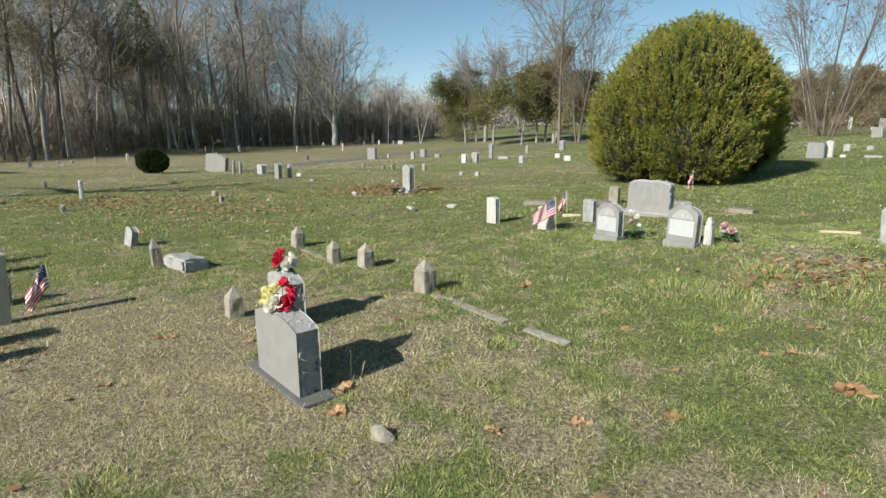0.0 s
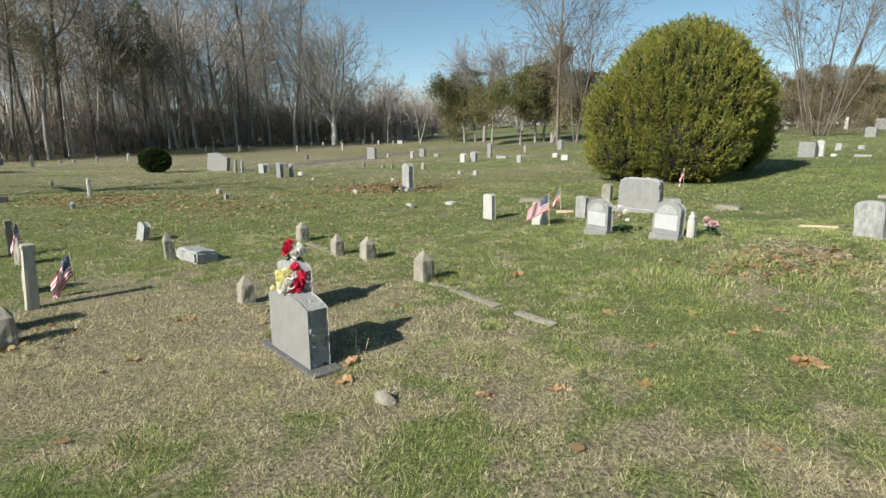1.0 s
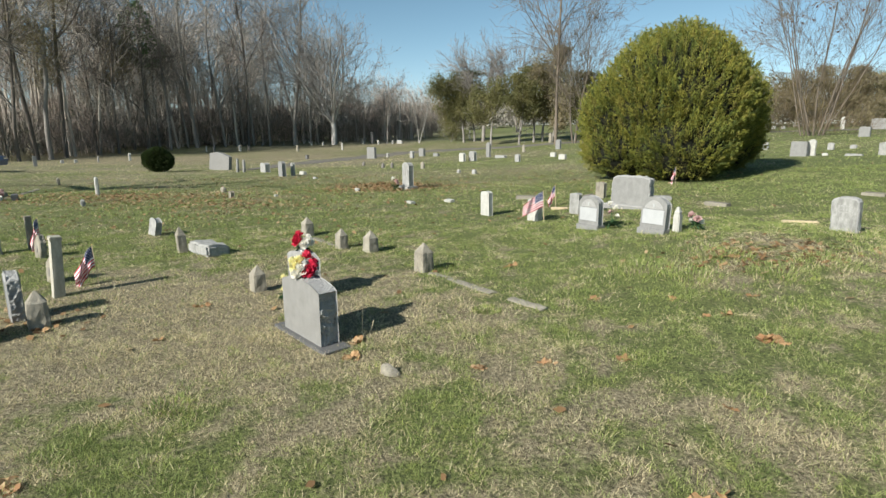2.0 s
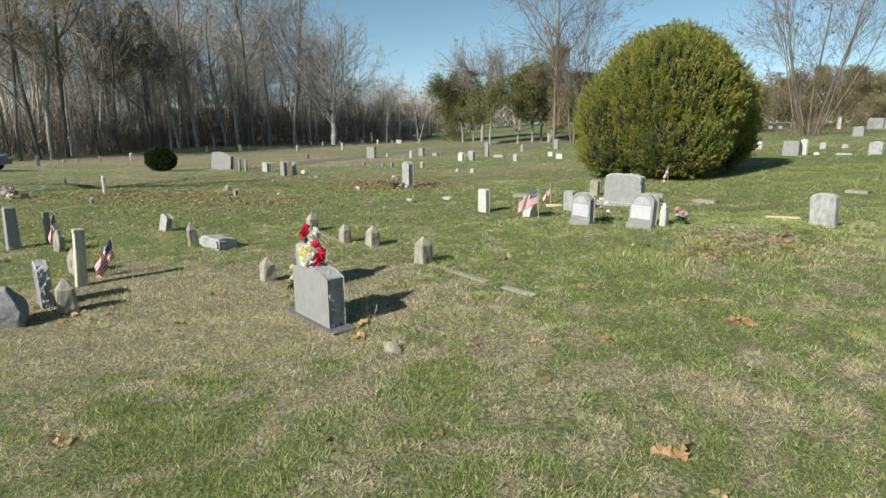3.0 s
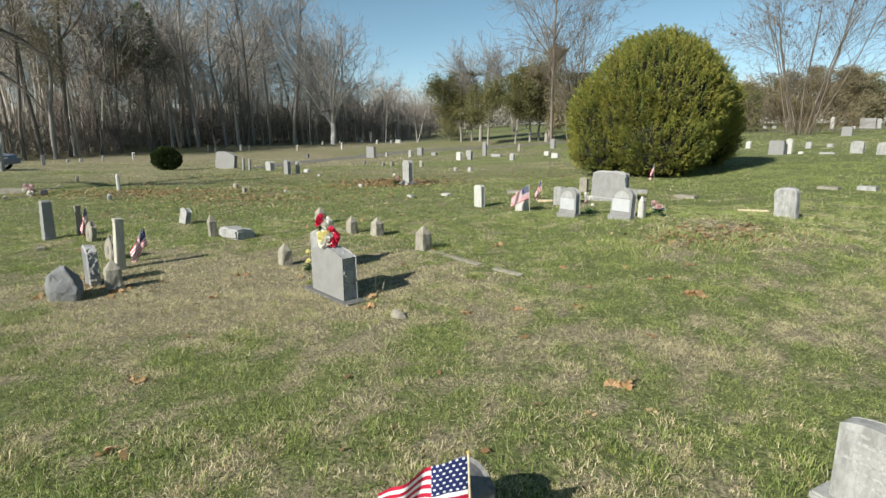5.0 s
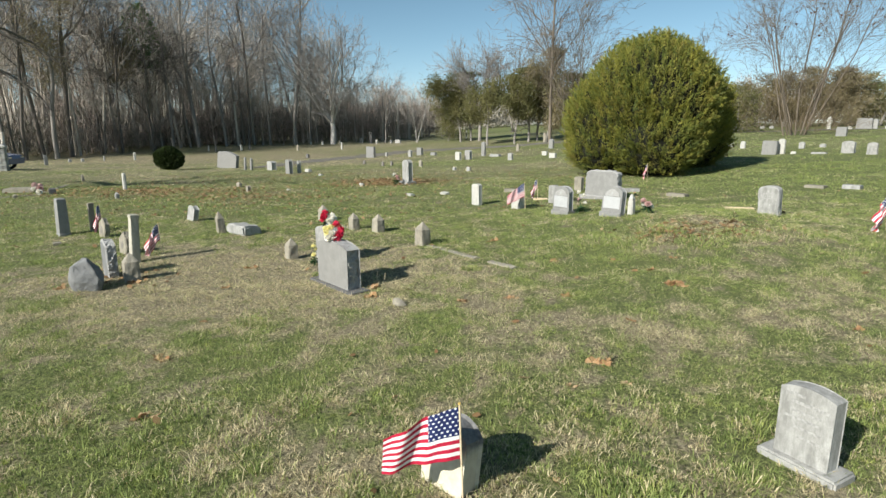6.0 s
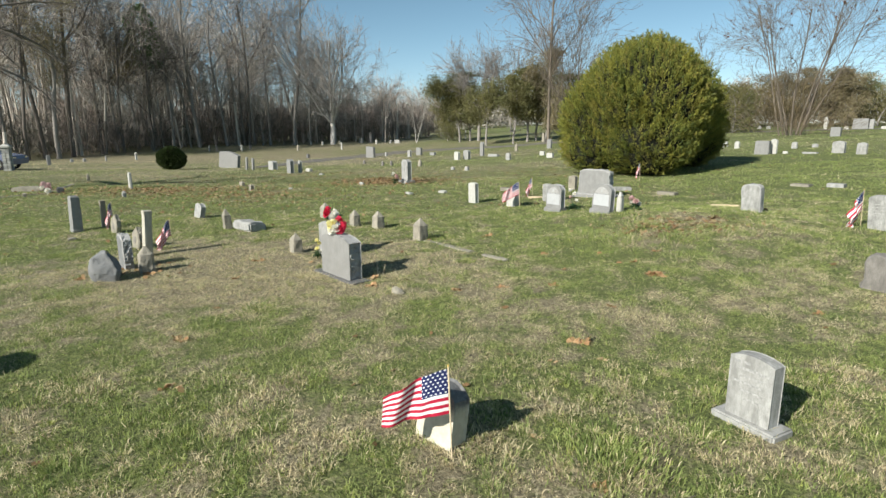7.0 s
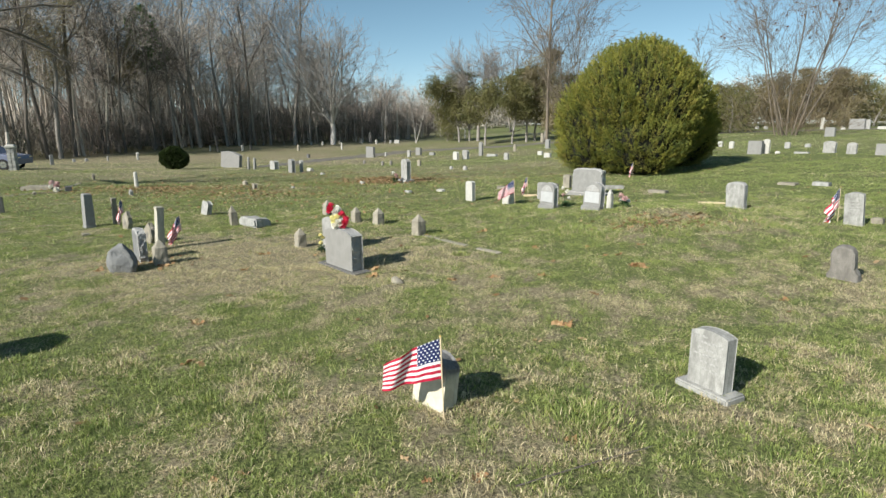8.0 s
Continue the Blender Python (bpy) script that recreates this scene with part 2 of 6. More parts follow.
def flag_material():
    """Thirteen stripes and a dark blue canton with white dots, by the cloth's own UV."""
    m = Mat("flag_cloth", 0.6)
    u, v, _ = m.axes(m.coord("UV"))
    odd = m.math("MODULO", m.math("FLOOR", m.math("MULTIPLY", v, 13)), 2)
    stripes = m.mix(m.math("LESS_THAN", odd, 0.5), (0.80, 0.78, 0.76), (0.43, 0.014, 0.045))
    canton = m.math("MULTIPLY", m.math("LESS_THAN", u, 0.4), m.math("GREATER_THAN", v, 6 / 13))
    a, b = m.math("MULTIPLY", u, 5.5 / 0.4), m.math("MULTIPLY", m.math("SUBTRACT", v, 6 / 13), 9 / 7 * 13 / 2)
    row = m.math("MODULO", m.math("FLOOR", m.math("MULTIPLY", b, 1.5)), 2)
    a = m.math("ADD", a, m.math("MULTIPLY", row, 0.5))
    fu = m.math("SUBTRACT", m.math("FRACT", a), 0.5)
    fv = m.math("SUBTRACT", m.math("FRACT", m.math("MULTIPLY", b, 1.5)), 0.5)
    d = m.math("SQRT", m.math("ADD", m.math("MULTIPLY", fu, fu), m.math("MULTIPLY", fv, fv)))
    blue = m.mix(m.math("LESS_THAN", d, 0.23), (0.014, 0.024, 0.10), (0.74, 0.74, 0.74))
    m.colour(m.mix(canton, stripes, blue))
    return m.thin(0.15).m


FLAG = flag_material()


# ---- ground ----
def value_noise(x, y, size, seed=0):
    """Smooth noise from 0 to 1 with features of that size in metres."""
    x, y = np.asarray(x, float) / size + 1000, np.asarray(y, float) / size + 1000
    i, j = np.floor(x).astype(np.int64), np.floor(y).astype(np.int64)
    u, v = x - i, y - j
    u, v = u * u * (3 - 2 * u), v * v * (3 - 2 * v)

    def lattice(a, b):
        h = (a * 374761393 + b * 668265263 + seed * 974711) & 0xFFFFFFFF
        h = ((h ^ (h >> 13)) * 1274126177) & 0xFFFFFFFF
        return ((h ^ (h >> 16)) & 0xFFFF) / 65535.0

    top = lattice(i, j) * (1 - u) + lattice(i + 1, j) * u
    low = lattice(i, j + 1) * (1 - u) + lattice(i + 1, j + 1) * u
    return top * (1 - v) + low * v


def smooth(t):
    t = np.clip(t, 0, 1)
    return t * t * (3 - 2 * t)


def bell(x, y, cx, cy, rx, ry, turn=0.0):
    c, s = math.cos(radians(turn)), math.sin(radians(turn))
    a, b = (x - cx) * c + (y - cy) * s, (y - cy) * c - (x - cx) * s
    return np.exp(-0.5 * ((a / rx) ** 2 + (b / ry) ** 2))


def height(x, y):
    """The lie of the land: it rises to one side and sinks towards the woods, with a low mound."""
    x, y = np.asarray(x, float), np.asarray(y, float)
    a, b = np.tanh(x / 25), np.tanh(np.clip(y, -15, 60) / 50)
    z = 0.002 + 0.258 * a + 0.488 * b + 1.46 * a * b - 1.527 * b**2 + 0.82 * a**2 - 0.824 * b**3
    near = np.exp(-((np.hypot(x, y - 4) / 16) ** 2))
    z = z + near * (0.030 * (value_noise(x, y, 0.5, 21) - 0.5) + 0.05 * (value_noise(x, y, 1.7, 22) - 0.5))
    return z + 0.22 * bell(x, y, 3.9, 6.3, 1.6, 1.6) + 0.55 * smooth((y - 58) / 30)


def on(x, y):
    return float(height(x, y))


def dryness(x, y):
    """0 where the lawn is green, 1 where it is straw."""
    far = np.hypot(x, y - 4)
    near, nigh = smooth((13 - far) / 6), smooth((22 - far) / 8)
    n = 0.15 * (value_noise(x, y, 2.4, 3) - 0.5) + 0.20 * nigh * (value_noise(x, y, 0.6, 5) - 0.5) + 0.25 * (value_noise(x, y, 7.0, 4) - 0.5) * (1 - nigh)
    n = n + near * (0.62 * (value_noise(x, y, 0.20, 9) - 0.5) + 0.50 * (value_noise(x, y, 0.09, 11) - 0.5))
    d = 0.43 - 0.22 * smooth((np.abs(y - 11) - 9) / -5) + 1.7 * n
    d = d + 1.05 * bell(x, y, -2.3, 4.3, 1.5, 1.25) - 0.34 * bell(x, y, -2.4, 0.7, 1.2, 1.1) + 0.25 * bell(x, y, 0.1, 4.4, 0.6, 0.35)
    d = d + 0.70 * bell(x, y, 4.2, 5.6, 0.85, 0.5, -15) + 0.35 * bell(x, y, 2.9, 5.4, 0.35, 0.3) + 0.35 * bell(x, y, 4.9, 2.4, 0.8, 0.5)
    d = d - 0.22 * bell(x, y, 1.6, 5.2, 1.5, 1.4) - 0.20 * bell(x, y, 2.6, 4.0, 1.2, 0.8) - 0.12 * bell(x, y, -1.0, 9.5, 4.0, 2.5)
    d = d + 0.17 * smooth((y - 24) / 14) * smooth((2 - x) / 10) - 0.18 * smooth((x - 4) / 6)
    d = d + 0.20 * bell(x, y, -2.0, 24, 7, 1.5)
    return np.clip(d, 0, 1)


def raw_mesh(name, verts, tris, material, attributes=(), smooth_faces=False):
    """A mesh from arrays: (n, 3) places and (m, k) corners."""
    verts, tris = np.asarray(verts, np.float32), np.asarray(tris, np.int32)
    k = tris.shape[1]
    me = bpy.data.meshes.new(name)
    me.vertices.add(len(verts))
    me.vertices.foreach_set("co", verts.ravel())
    me.loops.add(tris.size)
    me.loops.foreach_set("vertex_index", tris.ravel())
    me.polygons.add(len(tris))
    me.polygons.foreach_set("loop_start", np.arange(0, tris.size, k, dtype=np.int32))
    for key, values in attributes:
        me.attributes.new(key, "FLOAT", "POINT").data.foreach_set("value", np.asarray(values, np.float32))
    me.materials.append(material)
    me.update(calc_edges=True)
    if smooth_faces:
        me.polygons.foreach_set("use_smooth", np.ones(len(tris), bool))
    return me


def spaced(near, step, far, growth):
    """Places from -far to far, evenly spaced within near and ever wider past it."""
    a, s = list(np.arange(0, near, step)), step
    while a[-1] < far:
        s *= growth
        a.append(a[-1] + s)
    return np.array([-v for v in a[:0:-1]] + a)


def build_ground():
    gx, gy = spaced(11, 0.17, 900, 1.09), spaced(11, 0.17, 900, 1.09) + 6.0
    X, Y = np.meshgrid(gx, gy)
    x, y = X.ravel(), Y.ravel()
    z = height(x, y)
    n, m = len(gx), len(gy)
    i = (np.arange(m - 1)[:, None] * n + np.arange(n - 1)[None, :]).ravel()
    quads = np.stack([i, i + 1, i + n + 1, i + n], 1)
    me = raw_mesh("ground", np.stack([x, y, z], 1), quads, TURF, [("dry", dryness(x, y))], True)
    tagged(new("ground", me), "winter lawn of green and straw-coloured grass", "lawn", kind="structure")


build_ground()


def build_grass():
    """Tufts of short blades with soil between them, sparser and coarser with distance."""
    rng = np.random.default_rng(4)
    V, T, D, count = [], [], [], 0
    zones = ((-1.7, 1.0, 460, 25, 0.040, 0.0020, 0.020), (1.0, 4.0, 430, 26, 0.041, 0.0023, 0.022), (4.0, 9.0, 210, 22, 0.043, 0.0036, 0.033), (9.0, 17.0, 54, 16, 0.040, 0.009, 0.08), (17.0, 34.0, 12, 15, 0.040, 0.013, 0.16), (34.0, 62.0, 2.2, 10, 0.05, 0.030, 0.26))
    for y0, y1, tufts, blades, tall, wide, spread in zones:
        half = 0.92 * (y1 + 3.5) + 0.5
        n = int(tufts * 2 * half * (y1 - y0))
        x, y = rng.uniform(-half, half, n), rng.uniform(y0, y1, n)
        keep = np.abs(x) < 0.84 * (y + 3.5) + 0.5
        keep &= 0.6 * value_noise(x, y, 0.16, 31) + 0.6 * value_noise(x, y, 0.5, 32) > rng.uniform(0.05, 0.88, n)
        x, y = x[keep], y[keep]
        n = len(x)
        d = dryness(x, y)
        dead = rng.uniform(0, 1, n) < np.clip(0.04 + 1.02 * d, 0.05, 0.95)
        size = rng.gamma(3.0, 0.333, n) * (0.55 + 0.5 * value_noise(x, y, 0.4, 33) + 0.55 * value_noise(x, y, 0.13, 36)) * np.where(dead, 0.9, 1.0)
        m = n * blades
        X, Y, S, dry = (np.repeat(v, blades) for v in (x, y, size, d))
        ox, oy = rng.normal(0, 1, m), rng.normal(0, 1, m)
        X, Y = X + ox * spread * S, Y + oy * spread * S
        flip = rng.uniform(0, 1, m)
        straw = np.where(np.repeat(dead, blades), flip < 0.86, flip < 0.05 + 0.30 * dry).astype(float)
        b = np.arctan2(oy, ox) + rng.normal(0, 0.9, m)
        h = tall * (0.45 + 0.55 * S) * rng.uniform(0.55, 1.25, m)
        lean = rng.uniform(0.25, 1.35, m) * (0.85 + 0.45 * straw)
        w = wide * rng.uniform(0.7, 1.3, m)
        a = rng.uniform(0, 2 * np.pi, m)
        base = np.stack([X, Y, height(X, Y) - 0.010], 1)
        side = np.stack([np.cos(a), np.sin(a), 0 * a], 1) * w[:, None]
        out = np.stack([np.cos(b), np.sin(b), 0 * b], 1)
        rise = np.stack([0 * a, 0 * a, h], 1)
        tip = base + out * (h * lean)[:, None] + rise * np.clip(1.08 - 0.42 * lean, 0.22, 1.0)[:, None]
        if y0 < 1:
            mid = base + out * (h * lean * 0.32)[:, None] + rise * 0.62
            V.append(np.stack([base - side, base + side, mid - side * 0.75, mid + side * 0.75, tip], 1).reshape(-1, 3))
            k, per_blade = count + 5 * np.arange(m)[:, None], 5
            T.append(np.concatenate([k + [0, 1, 3], k + [0, 3, 2], k + [2, 3, 4]]))
        else:
            V.append(np.stack([base - side, base + side, tip], 1).reshape(-1, 3))
            k, per_blade = count + 3 * np.arange(m)[:, None], 3
            T.append(k + [0, 1, 2])
        D.append(np.repeat(straw, per_blade))
        count += per_blade * m
    me = raw_mesh("grass", np.concatenate(V), np.concatenate(T), BLADE, [("dry", np.concatenate(D))])
    tagged(new("grass", me), "short tufted winter grass, green mixed with straw", "grass", kind="stuff")


build_grass()


def build_road():
    """A gravel lane that curves through the far part of the graveyard."""
    line = [Vector(p) for p in ((-11.16, 31.70, 0.5), (-10.92, 44.17, 1.4), (-9.82, 54.18, 2.4), (-7.25, 61.54, 2.4), (-3.58, 64.86, 2.0), (1.79, 64.89, 1.8), (6.96, 62.82, 1.6), (24, 62, 1.4), (60, 66, 1.4))]
    pts = []
    for k in range(len(line) - 1):
        p0, p1, p2, p3 = line[max(k - 1, 0)], line[k], line[k + 1], line[min(k + 2, len(line) - 1)]
        for s in np.linspace(0, 1, 14, endpoint=False):
            pts.append(0.5 * (2 * p1 + (p2 - p0) * s + (2 * p0 - 5 * p1 + 4 * p2 - p3) * s**2 + (3 * p1 - p0 - 3 * p2 + p3) * s**3))
    bm = bmesh.new()
    rows = []
    for k, p in enumerate(pts):
        d = pts[min(k + 1, len(pts) - 1)] - pts[max(k - 1, 0)]
        d = Vector((d.x, d.y, 0)).normalized()
        side = Vector((-d.y, d.x, 0))
        row = []
        for w in (-1.7, -1.5, -0.5, 0.5, 1.5, 1.7):
            q = p + side * (w * p.z * 0.6 * (1 + 0.25 * math.sin(k * 0.7 + w) + 0.15 * math.sin(k * 1.9)))
            row.append(bm.verts.new((q.x, q.y, on(q.x, q.y) + (0.025 if abs(w) < 1.6 else -0.05))))
        rows.append(row)
    for a, b in zip(rows, rows[1:]):
        for i in range(5):
            bm.faces.new((a[i], a[i + 1], b[i + 1], b[i]))
    me = bpy.data.meshes.new("road")
    bm.normal_update()
    bm.to_mesh(me)
    me.materials.append(ROAD)
    tagged(new("road", me), "narrow pale gravel lane curving through the graveyard", "lane", kind="structure")


build_road()


# ---- things: how they are put together ----
ROW = -53.0  # the way the rows of graves face


def part(name, bm, material, parent, label="", at=None, smooth_faces=False):
    """Links a bmesh as one mesh under a thing or a part."""
    me = bpy.data.meshes.new(name)
    bm.normal_update()
    bm.to_mesh(me)
    bm.free()
    for m in material if isinstance(material, (list, tuple)) else [material]:
        me.materials.append(m)
    if smooth_faces:
        me.polygons.foreach_set("use_smooth", np.ones(len(me.polygons), bool))
    ob = new(name, me)
    ob.parent = parent
    if at is not None:
        ob.matrix_local = at
    return tagged(ob, label)


def thing(name, x, y, yaw, label, category, group="", lean=0.0, tip=0.0, sink=0.0):
    ob = new(name)
    ob.matrix_world = pose(x, y, on(x, y) - sink, lean, tip, yaw)
    return tagged(ob, label, category, group)


def solid(name, bm, material, x, y, yaw, label, category, group="", lean=0.0, tip=0.0, sink=0.0, smooth_faces=False):
    """A thing that is one mesh."""
    ob = part(name, bm, material, None, "", None, smooth_faces)
    ob.matrix_world = pose(x, y, on(x, y) - sink, lean, tip, yaw)
    return tagged(ob, label, category, group)


def dense(outline, step):
    """A closed outline with points no further apart than step."""
    out = []
    for (x0, z0), (x1, z1) in zip(outline, outline[1:] + outline[:1]):
        n = max(1, math.ceil(math.hypot(x1 - x0, z1 - z0) / step))
        out += [(x0 + (x1 - x0) * k / n, z0 + (z1 - z0) * k / n) for k in range(n)]
    return out


def slab(outline, depth, chamfer=0.008, rough=0.0, step=0.05, seed=0):
    """An upright slab of that outline (x, z); rough gives pitched edges as material 1, with plain faces."""
    pts = dense(outline, 0.014 if rough else step)
    n = len(pts)
    normals = []
    for k in range(n):
        (x0, z0), (x1, z1) = pts[k - 1], pts[(k + 1) % n]
        d = math.hypot(x1 - x0, z1 - z0) or 1
        normals.append(((z1 - z0) / d, -(x1 - x0) / d))
    rows = [(-depth / 2, -chamfer), (-depth / 2 + chamfer, 0.0)]
    if rough:
        inner = max(3, min(13, round(depth / 0.014)))
        rows += [(-depth / 2 + depth * (k + 1) / (inner + 1), None) for k in range(inner)]
    rows += [(depth / 2 - chamfer, 0.0), (depth / 2, -chamfer)]
    bm = bmesh.new()
    rings = []
    for j, (y, shift) in enumerate(rows):
        ring = []
        for k, ((x, z), (nx, nz)) in enumerate(zip(pts, normals)):
            s = shift
            if s is None:
                s = rough * (0.55 + 0.8 * noise.noise((x * 11 + seed, y * 11, z * 11)) - 0.8 * abs(noise.noise((x * 20, y * 20 + seed, z * 14))) + 0.75 * noise.noise((x * 34, y * 34 + seed, z * 34)))
            if nz < -0.5:
                s = min(s, 0)
            ring.append(bm.verts.new((x + nx * s, y, z + nz * s)))
        rings.append(ring)
    for a, b in zip(rings, rings[1:]):
        for k in range(n):
            f = bm.faces.new((a[k], a[(k + 1) % n], b[(k + 1) % n], b[k]))
            f.material_index = 1 if rough else 0
    bm.faces.new(rings[0][::-1])
    bm.faces.new(rings[-1])
    bmesh.ops.recalc_face_normals(bm, faces=bm.faces)
    return bm


def arch(w, side, top, n=12, power=2.0, bottom=0.0):
    """An outline with an arched top."""
    pts = [(w / 2, bottom), (w / 2, side)]
    for k in range(1, n):
        u = 1 - 2 * k / n
        pts.append((w / 2 * u, side + (top - side) * (1 - abs(u) ** power)))
    return (pts + [(-w / 2, side), (-w / 2, bottom)])[::-1]


def block(w, d, h, bevel=0.012, top=1.0, z=0.0):
    """A bevelled block on z, with its top drawn in."""
    bm = bmesh.new()
    bmesh.ops.create_cube(bm, size=1)
    for v in bm.verts:
        k = top if v.co.z > 0 else 1.0
        v.co = Vector((v.co.x * w * k, v.co.y * d * k, z + (v.co.z + 0.5) * h))
    bmesh.ops.bevel(bm, geom=bm.edges[:], offset=bevel, segments=2, affect="EDGES", clamp_overlap=True)
    return bm


def worn_post(levels, w, d, wear=0.006, per=5, seed=0):
    """A four-sided post from levels (z, share of its width), closed at the top, its faces worn."""
    bm = bmesh.new()
    rings = []
    for z, s in levels:
        ring = []
        for side in range(4):
            for k in range(per):
                u = -0.5 + k / per
                x, y = ((u, -0.5), (0.5, u), (-u, 0.5), (-0.5, -u))[side]
                corner = 1 - 0.05 * (1 if k == 0 else 0)
                p = Vector((x * w * s * corner, y * d * s * corner, z))
                o = noise.noise_vector(p * 16 + Vector((seed * 7.1, 0, 0))) * wear + noise.noise_vector(p * 50 + Vector((0, seed * 3.3, 0))) * wear * 0.5
                ring.append(bm.verts.new(p + Vector((o.x, o.y, o.z if z > 0 else 0))))
        rings.append(ring)
    n = 4 * per
    for a, b in zip(rings, rings[1:]):
        for k in range(n):
            bm.faces.new((a[k], a[(k + 1) % n], b[(k + 1) % n], b[k]))
    bm.faces.new(rings[-1])
    bm.faces.new(rings[0][::-1])
    bmesh.ops.recalc_face_normals(bm, faces=bm.faces)
    return bm


def pointed_levels(side, top, taper=0.94):
    a = [(-0.08, 1.0), (0.0, 1.0)] + [(side * k / 4, 1 - (1 - taper) * k / 4) for k in range(1, 5)]
    return a + [(side + (top - side) * k / 4, taper * (1 - 0.93 * k / 4)) for k in range(1, 5)]


def boulder(w, d, h, seed=0, facets=9, sub=3):
    """A rough fieldstone cut by a few planes, on z = 0."""
    r = random.Random(seed)
    bm = bmesh.new()
    bmesh.ops.create_icosphere(bm, subdivisions=sub, radius=1.0)
    cuts = []
    for _ in range(facets):
        v = Vector((r.uniform(-1, 1), r.uniform(-1, 1), r.uniform(-0.3, 1))).normalized()
        cuts.append((v, r.uniform(0.6, 0.85)))
    for v in bm.verts:
        p = v.co.copy()
        for nrm, at in cuts:
            over = p.dot(nrm) - at
            if over > 0:
                p -= nrm * over * 0.92
        p += noise.noise_vector(p * 2.3 + Vector((seed, 0, 0))) * 0.06 + noise.noise_vector(p * 7 + Vector((0, seed, 0))) * 0.03
        v.co = Vector((p.x * w / 1.6, p.y * d / 1.6, (p.z + 0.55) * h / 1.4))
    return bm


def bars(parent, rows, y, material, name="inscription"):
    """Writing that cannot be read: bars (x, z, length, height) on a face at y."""
    for x, z, w, h in rows:
        bm = bmesh.new()
        bmesh.ops.create_cube(bm, size=1, matrix=Matrix.LocRotScale((x, y, z), None, (w, 0.004, h)))
        part(name, bm, material, parent)


# ---- the near graves ----
def family_headstone(x, y, yaw, width, tall, depth, base, face, label, seed, lean=0.0):
    """A granite die with pitched edges and an arched top on a low base."""
    h = thing("headstone", x, y, yaw, label, "headstone", "upright headstones", lean, 0, 0.03)
    if base:
        part("base", block(base[0], base[1], base[2], 0.006), GRANITE_DARK, h, "dark grey granite base")
    z = base[2] if base else 0
    die = part("die", slab(arch(width, tall * 0.885, tall, 14, 2.3), depth, 0.006, 0.030, seed=seed), [face, ROCK_FACE], h, at=pose(0, 0, z))
    return h, die


near_stone, _ = family_headstone(-1.105, 3.757, ROW + 3.5, 0.65, 0.505, 0.165, (0.93, 0.25, 0.055), STEEL_GRANITE, "grey granite headstone with rough pitched edges and a smooth face", 1)
second_stone, _ = family_headstone(-1.46, 5.05, ROW, 0.50, 0.54, 0.15, None, MARBLE, "pale granite headstone with rough edges behind another one", 5)


def petal_ball(r, petals, seed, layers=4):
    """A blossom: rings of ruffled, cupped petals."""
    rnd = random.Random(seed)
    bm = bmesh.new()
    for j in range(layers):
        tilt = radians(2 + 25 * j)
        for k in range(petals):
            a = 2 * math.pi * (k + 0.5 * j) / petals + rnd.uniform(-0.2, 0.2)
            m = Matrix.Rotation(a, 4, "Z") @ Matrix.Rotation(-tilt + rnd.uniform(-0.2, 0.2), 4, "Y")
            l, w = r * rnd.uniform(0.85, 1.15), r * 0.46
            rim = [(l * rnd.uniform(0.92, 1.12), w * u, r * rnd.uniform(0.12, 0.34)) for u in (-0.75, -0.25, 0.25, 0.75)]
            low = [bm.verts.new(m @ Vector(q)) for q in ((0.0, 0.0, 0.0), (l * 0.5, -w, r * 0.06), (l * 0.55, 0, r * 0.02), (l * 0.5, w, r * 0.06))]
            top = [bm.verts.new(m @ Vector(q)) for q in rim]
            bm.faces.new((low[0], low[1], low[2]))
            bm.faces.new((low[0], low[2], low[3]))
            bm.faces.new((low[1], top[0], top[1], low[2]))
            bm.faces.new((low[2], top[1], top[2]))
            bm.faces.new((low[2], top[2], top[3], low[3]))
    return bm


def leaf_spray(r, count, seed):
    rnd = random.Random(seed)
    bm = bmesh.new()
    for _ in range(count):
        m = Matrix.Rotation(rnd.uniform(0, 6.3), 4, "Z") @ Matrix.Rotation(rnd.uniform(-0.9, 0.5), 4, "Y")
        l, w = r * rnd.uniform(0.6, 1.1), r * 0.16
        pts = [(0.01, 0, 0), (l * 0.5, -w, 0.01), (l, 0, -0.02), (l * 0.5, w, 0.01)]
        bm.faces.new([bm.verts.new(m @ Vector(p)) for p in pts])
    return bm


def bouquet(x, y, z, blossoms, label, seed, vase=True, r=0.082, size=0.66):
    """Artificial flowers; blossoms are (material, dx, dy, dz)."""
    b = new("flower_bouquet")
    b.matrix_world = pose(x, y, z, 0, 0, 20 * seed) @ Matrix.Diagonal((size, size, size, 1))
    tagged(b, label, "flowers", "grave flowers")
    if vase:
        part("vase", worn_post([(0, 0.8), (0.03, 1.0), (0.07, 0.9), (0.085, 1.05)], 0.08, 0.08, 0.001), PLASTIC, b, "white plastic vase")
    part("leaves", leaf_spray(0.15, 26, seed), DARK_GREEN, b, "dark green plastic leaves", pose(0, 0, 0.07))
    for k, (m, dx, dy, dz) in enumerate(blossoms):
        stem = bmesh.new()
        top, foot = Vector((dx, dy, dz)), Vector((dx * 0.1, dy * 0.1, 0.03))
        bmesh.ops.create_cone(stem, cap_ends=True, segments=5, radius1=0.004, radius2=0.003, depth=(top - foot).length, matrix=Matrix.Translation((top + foot) / 2) @ (top - foot).to_track_quat("Z", "Y").to_matrix().to_4x4())
        dx, dy = dx * 0.8, dy * 0.8
        part("stem", stem, DARK_GREEN, b)
        part("blossom", petal_ball(r, 7, seed * 10 + k), m, b, "", Matrix.Translation(top) @ Vector((dx, dy, 0.07)).to_track_quat("Z", "Y").to_matrix().to_4x4())
    return b


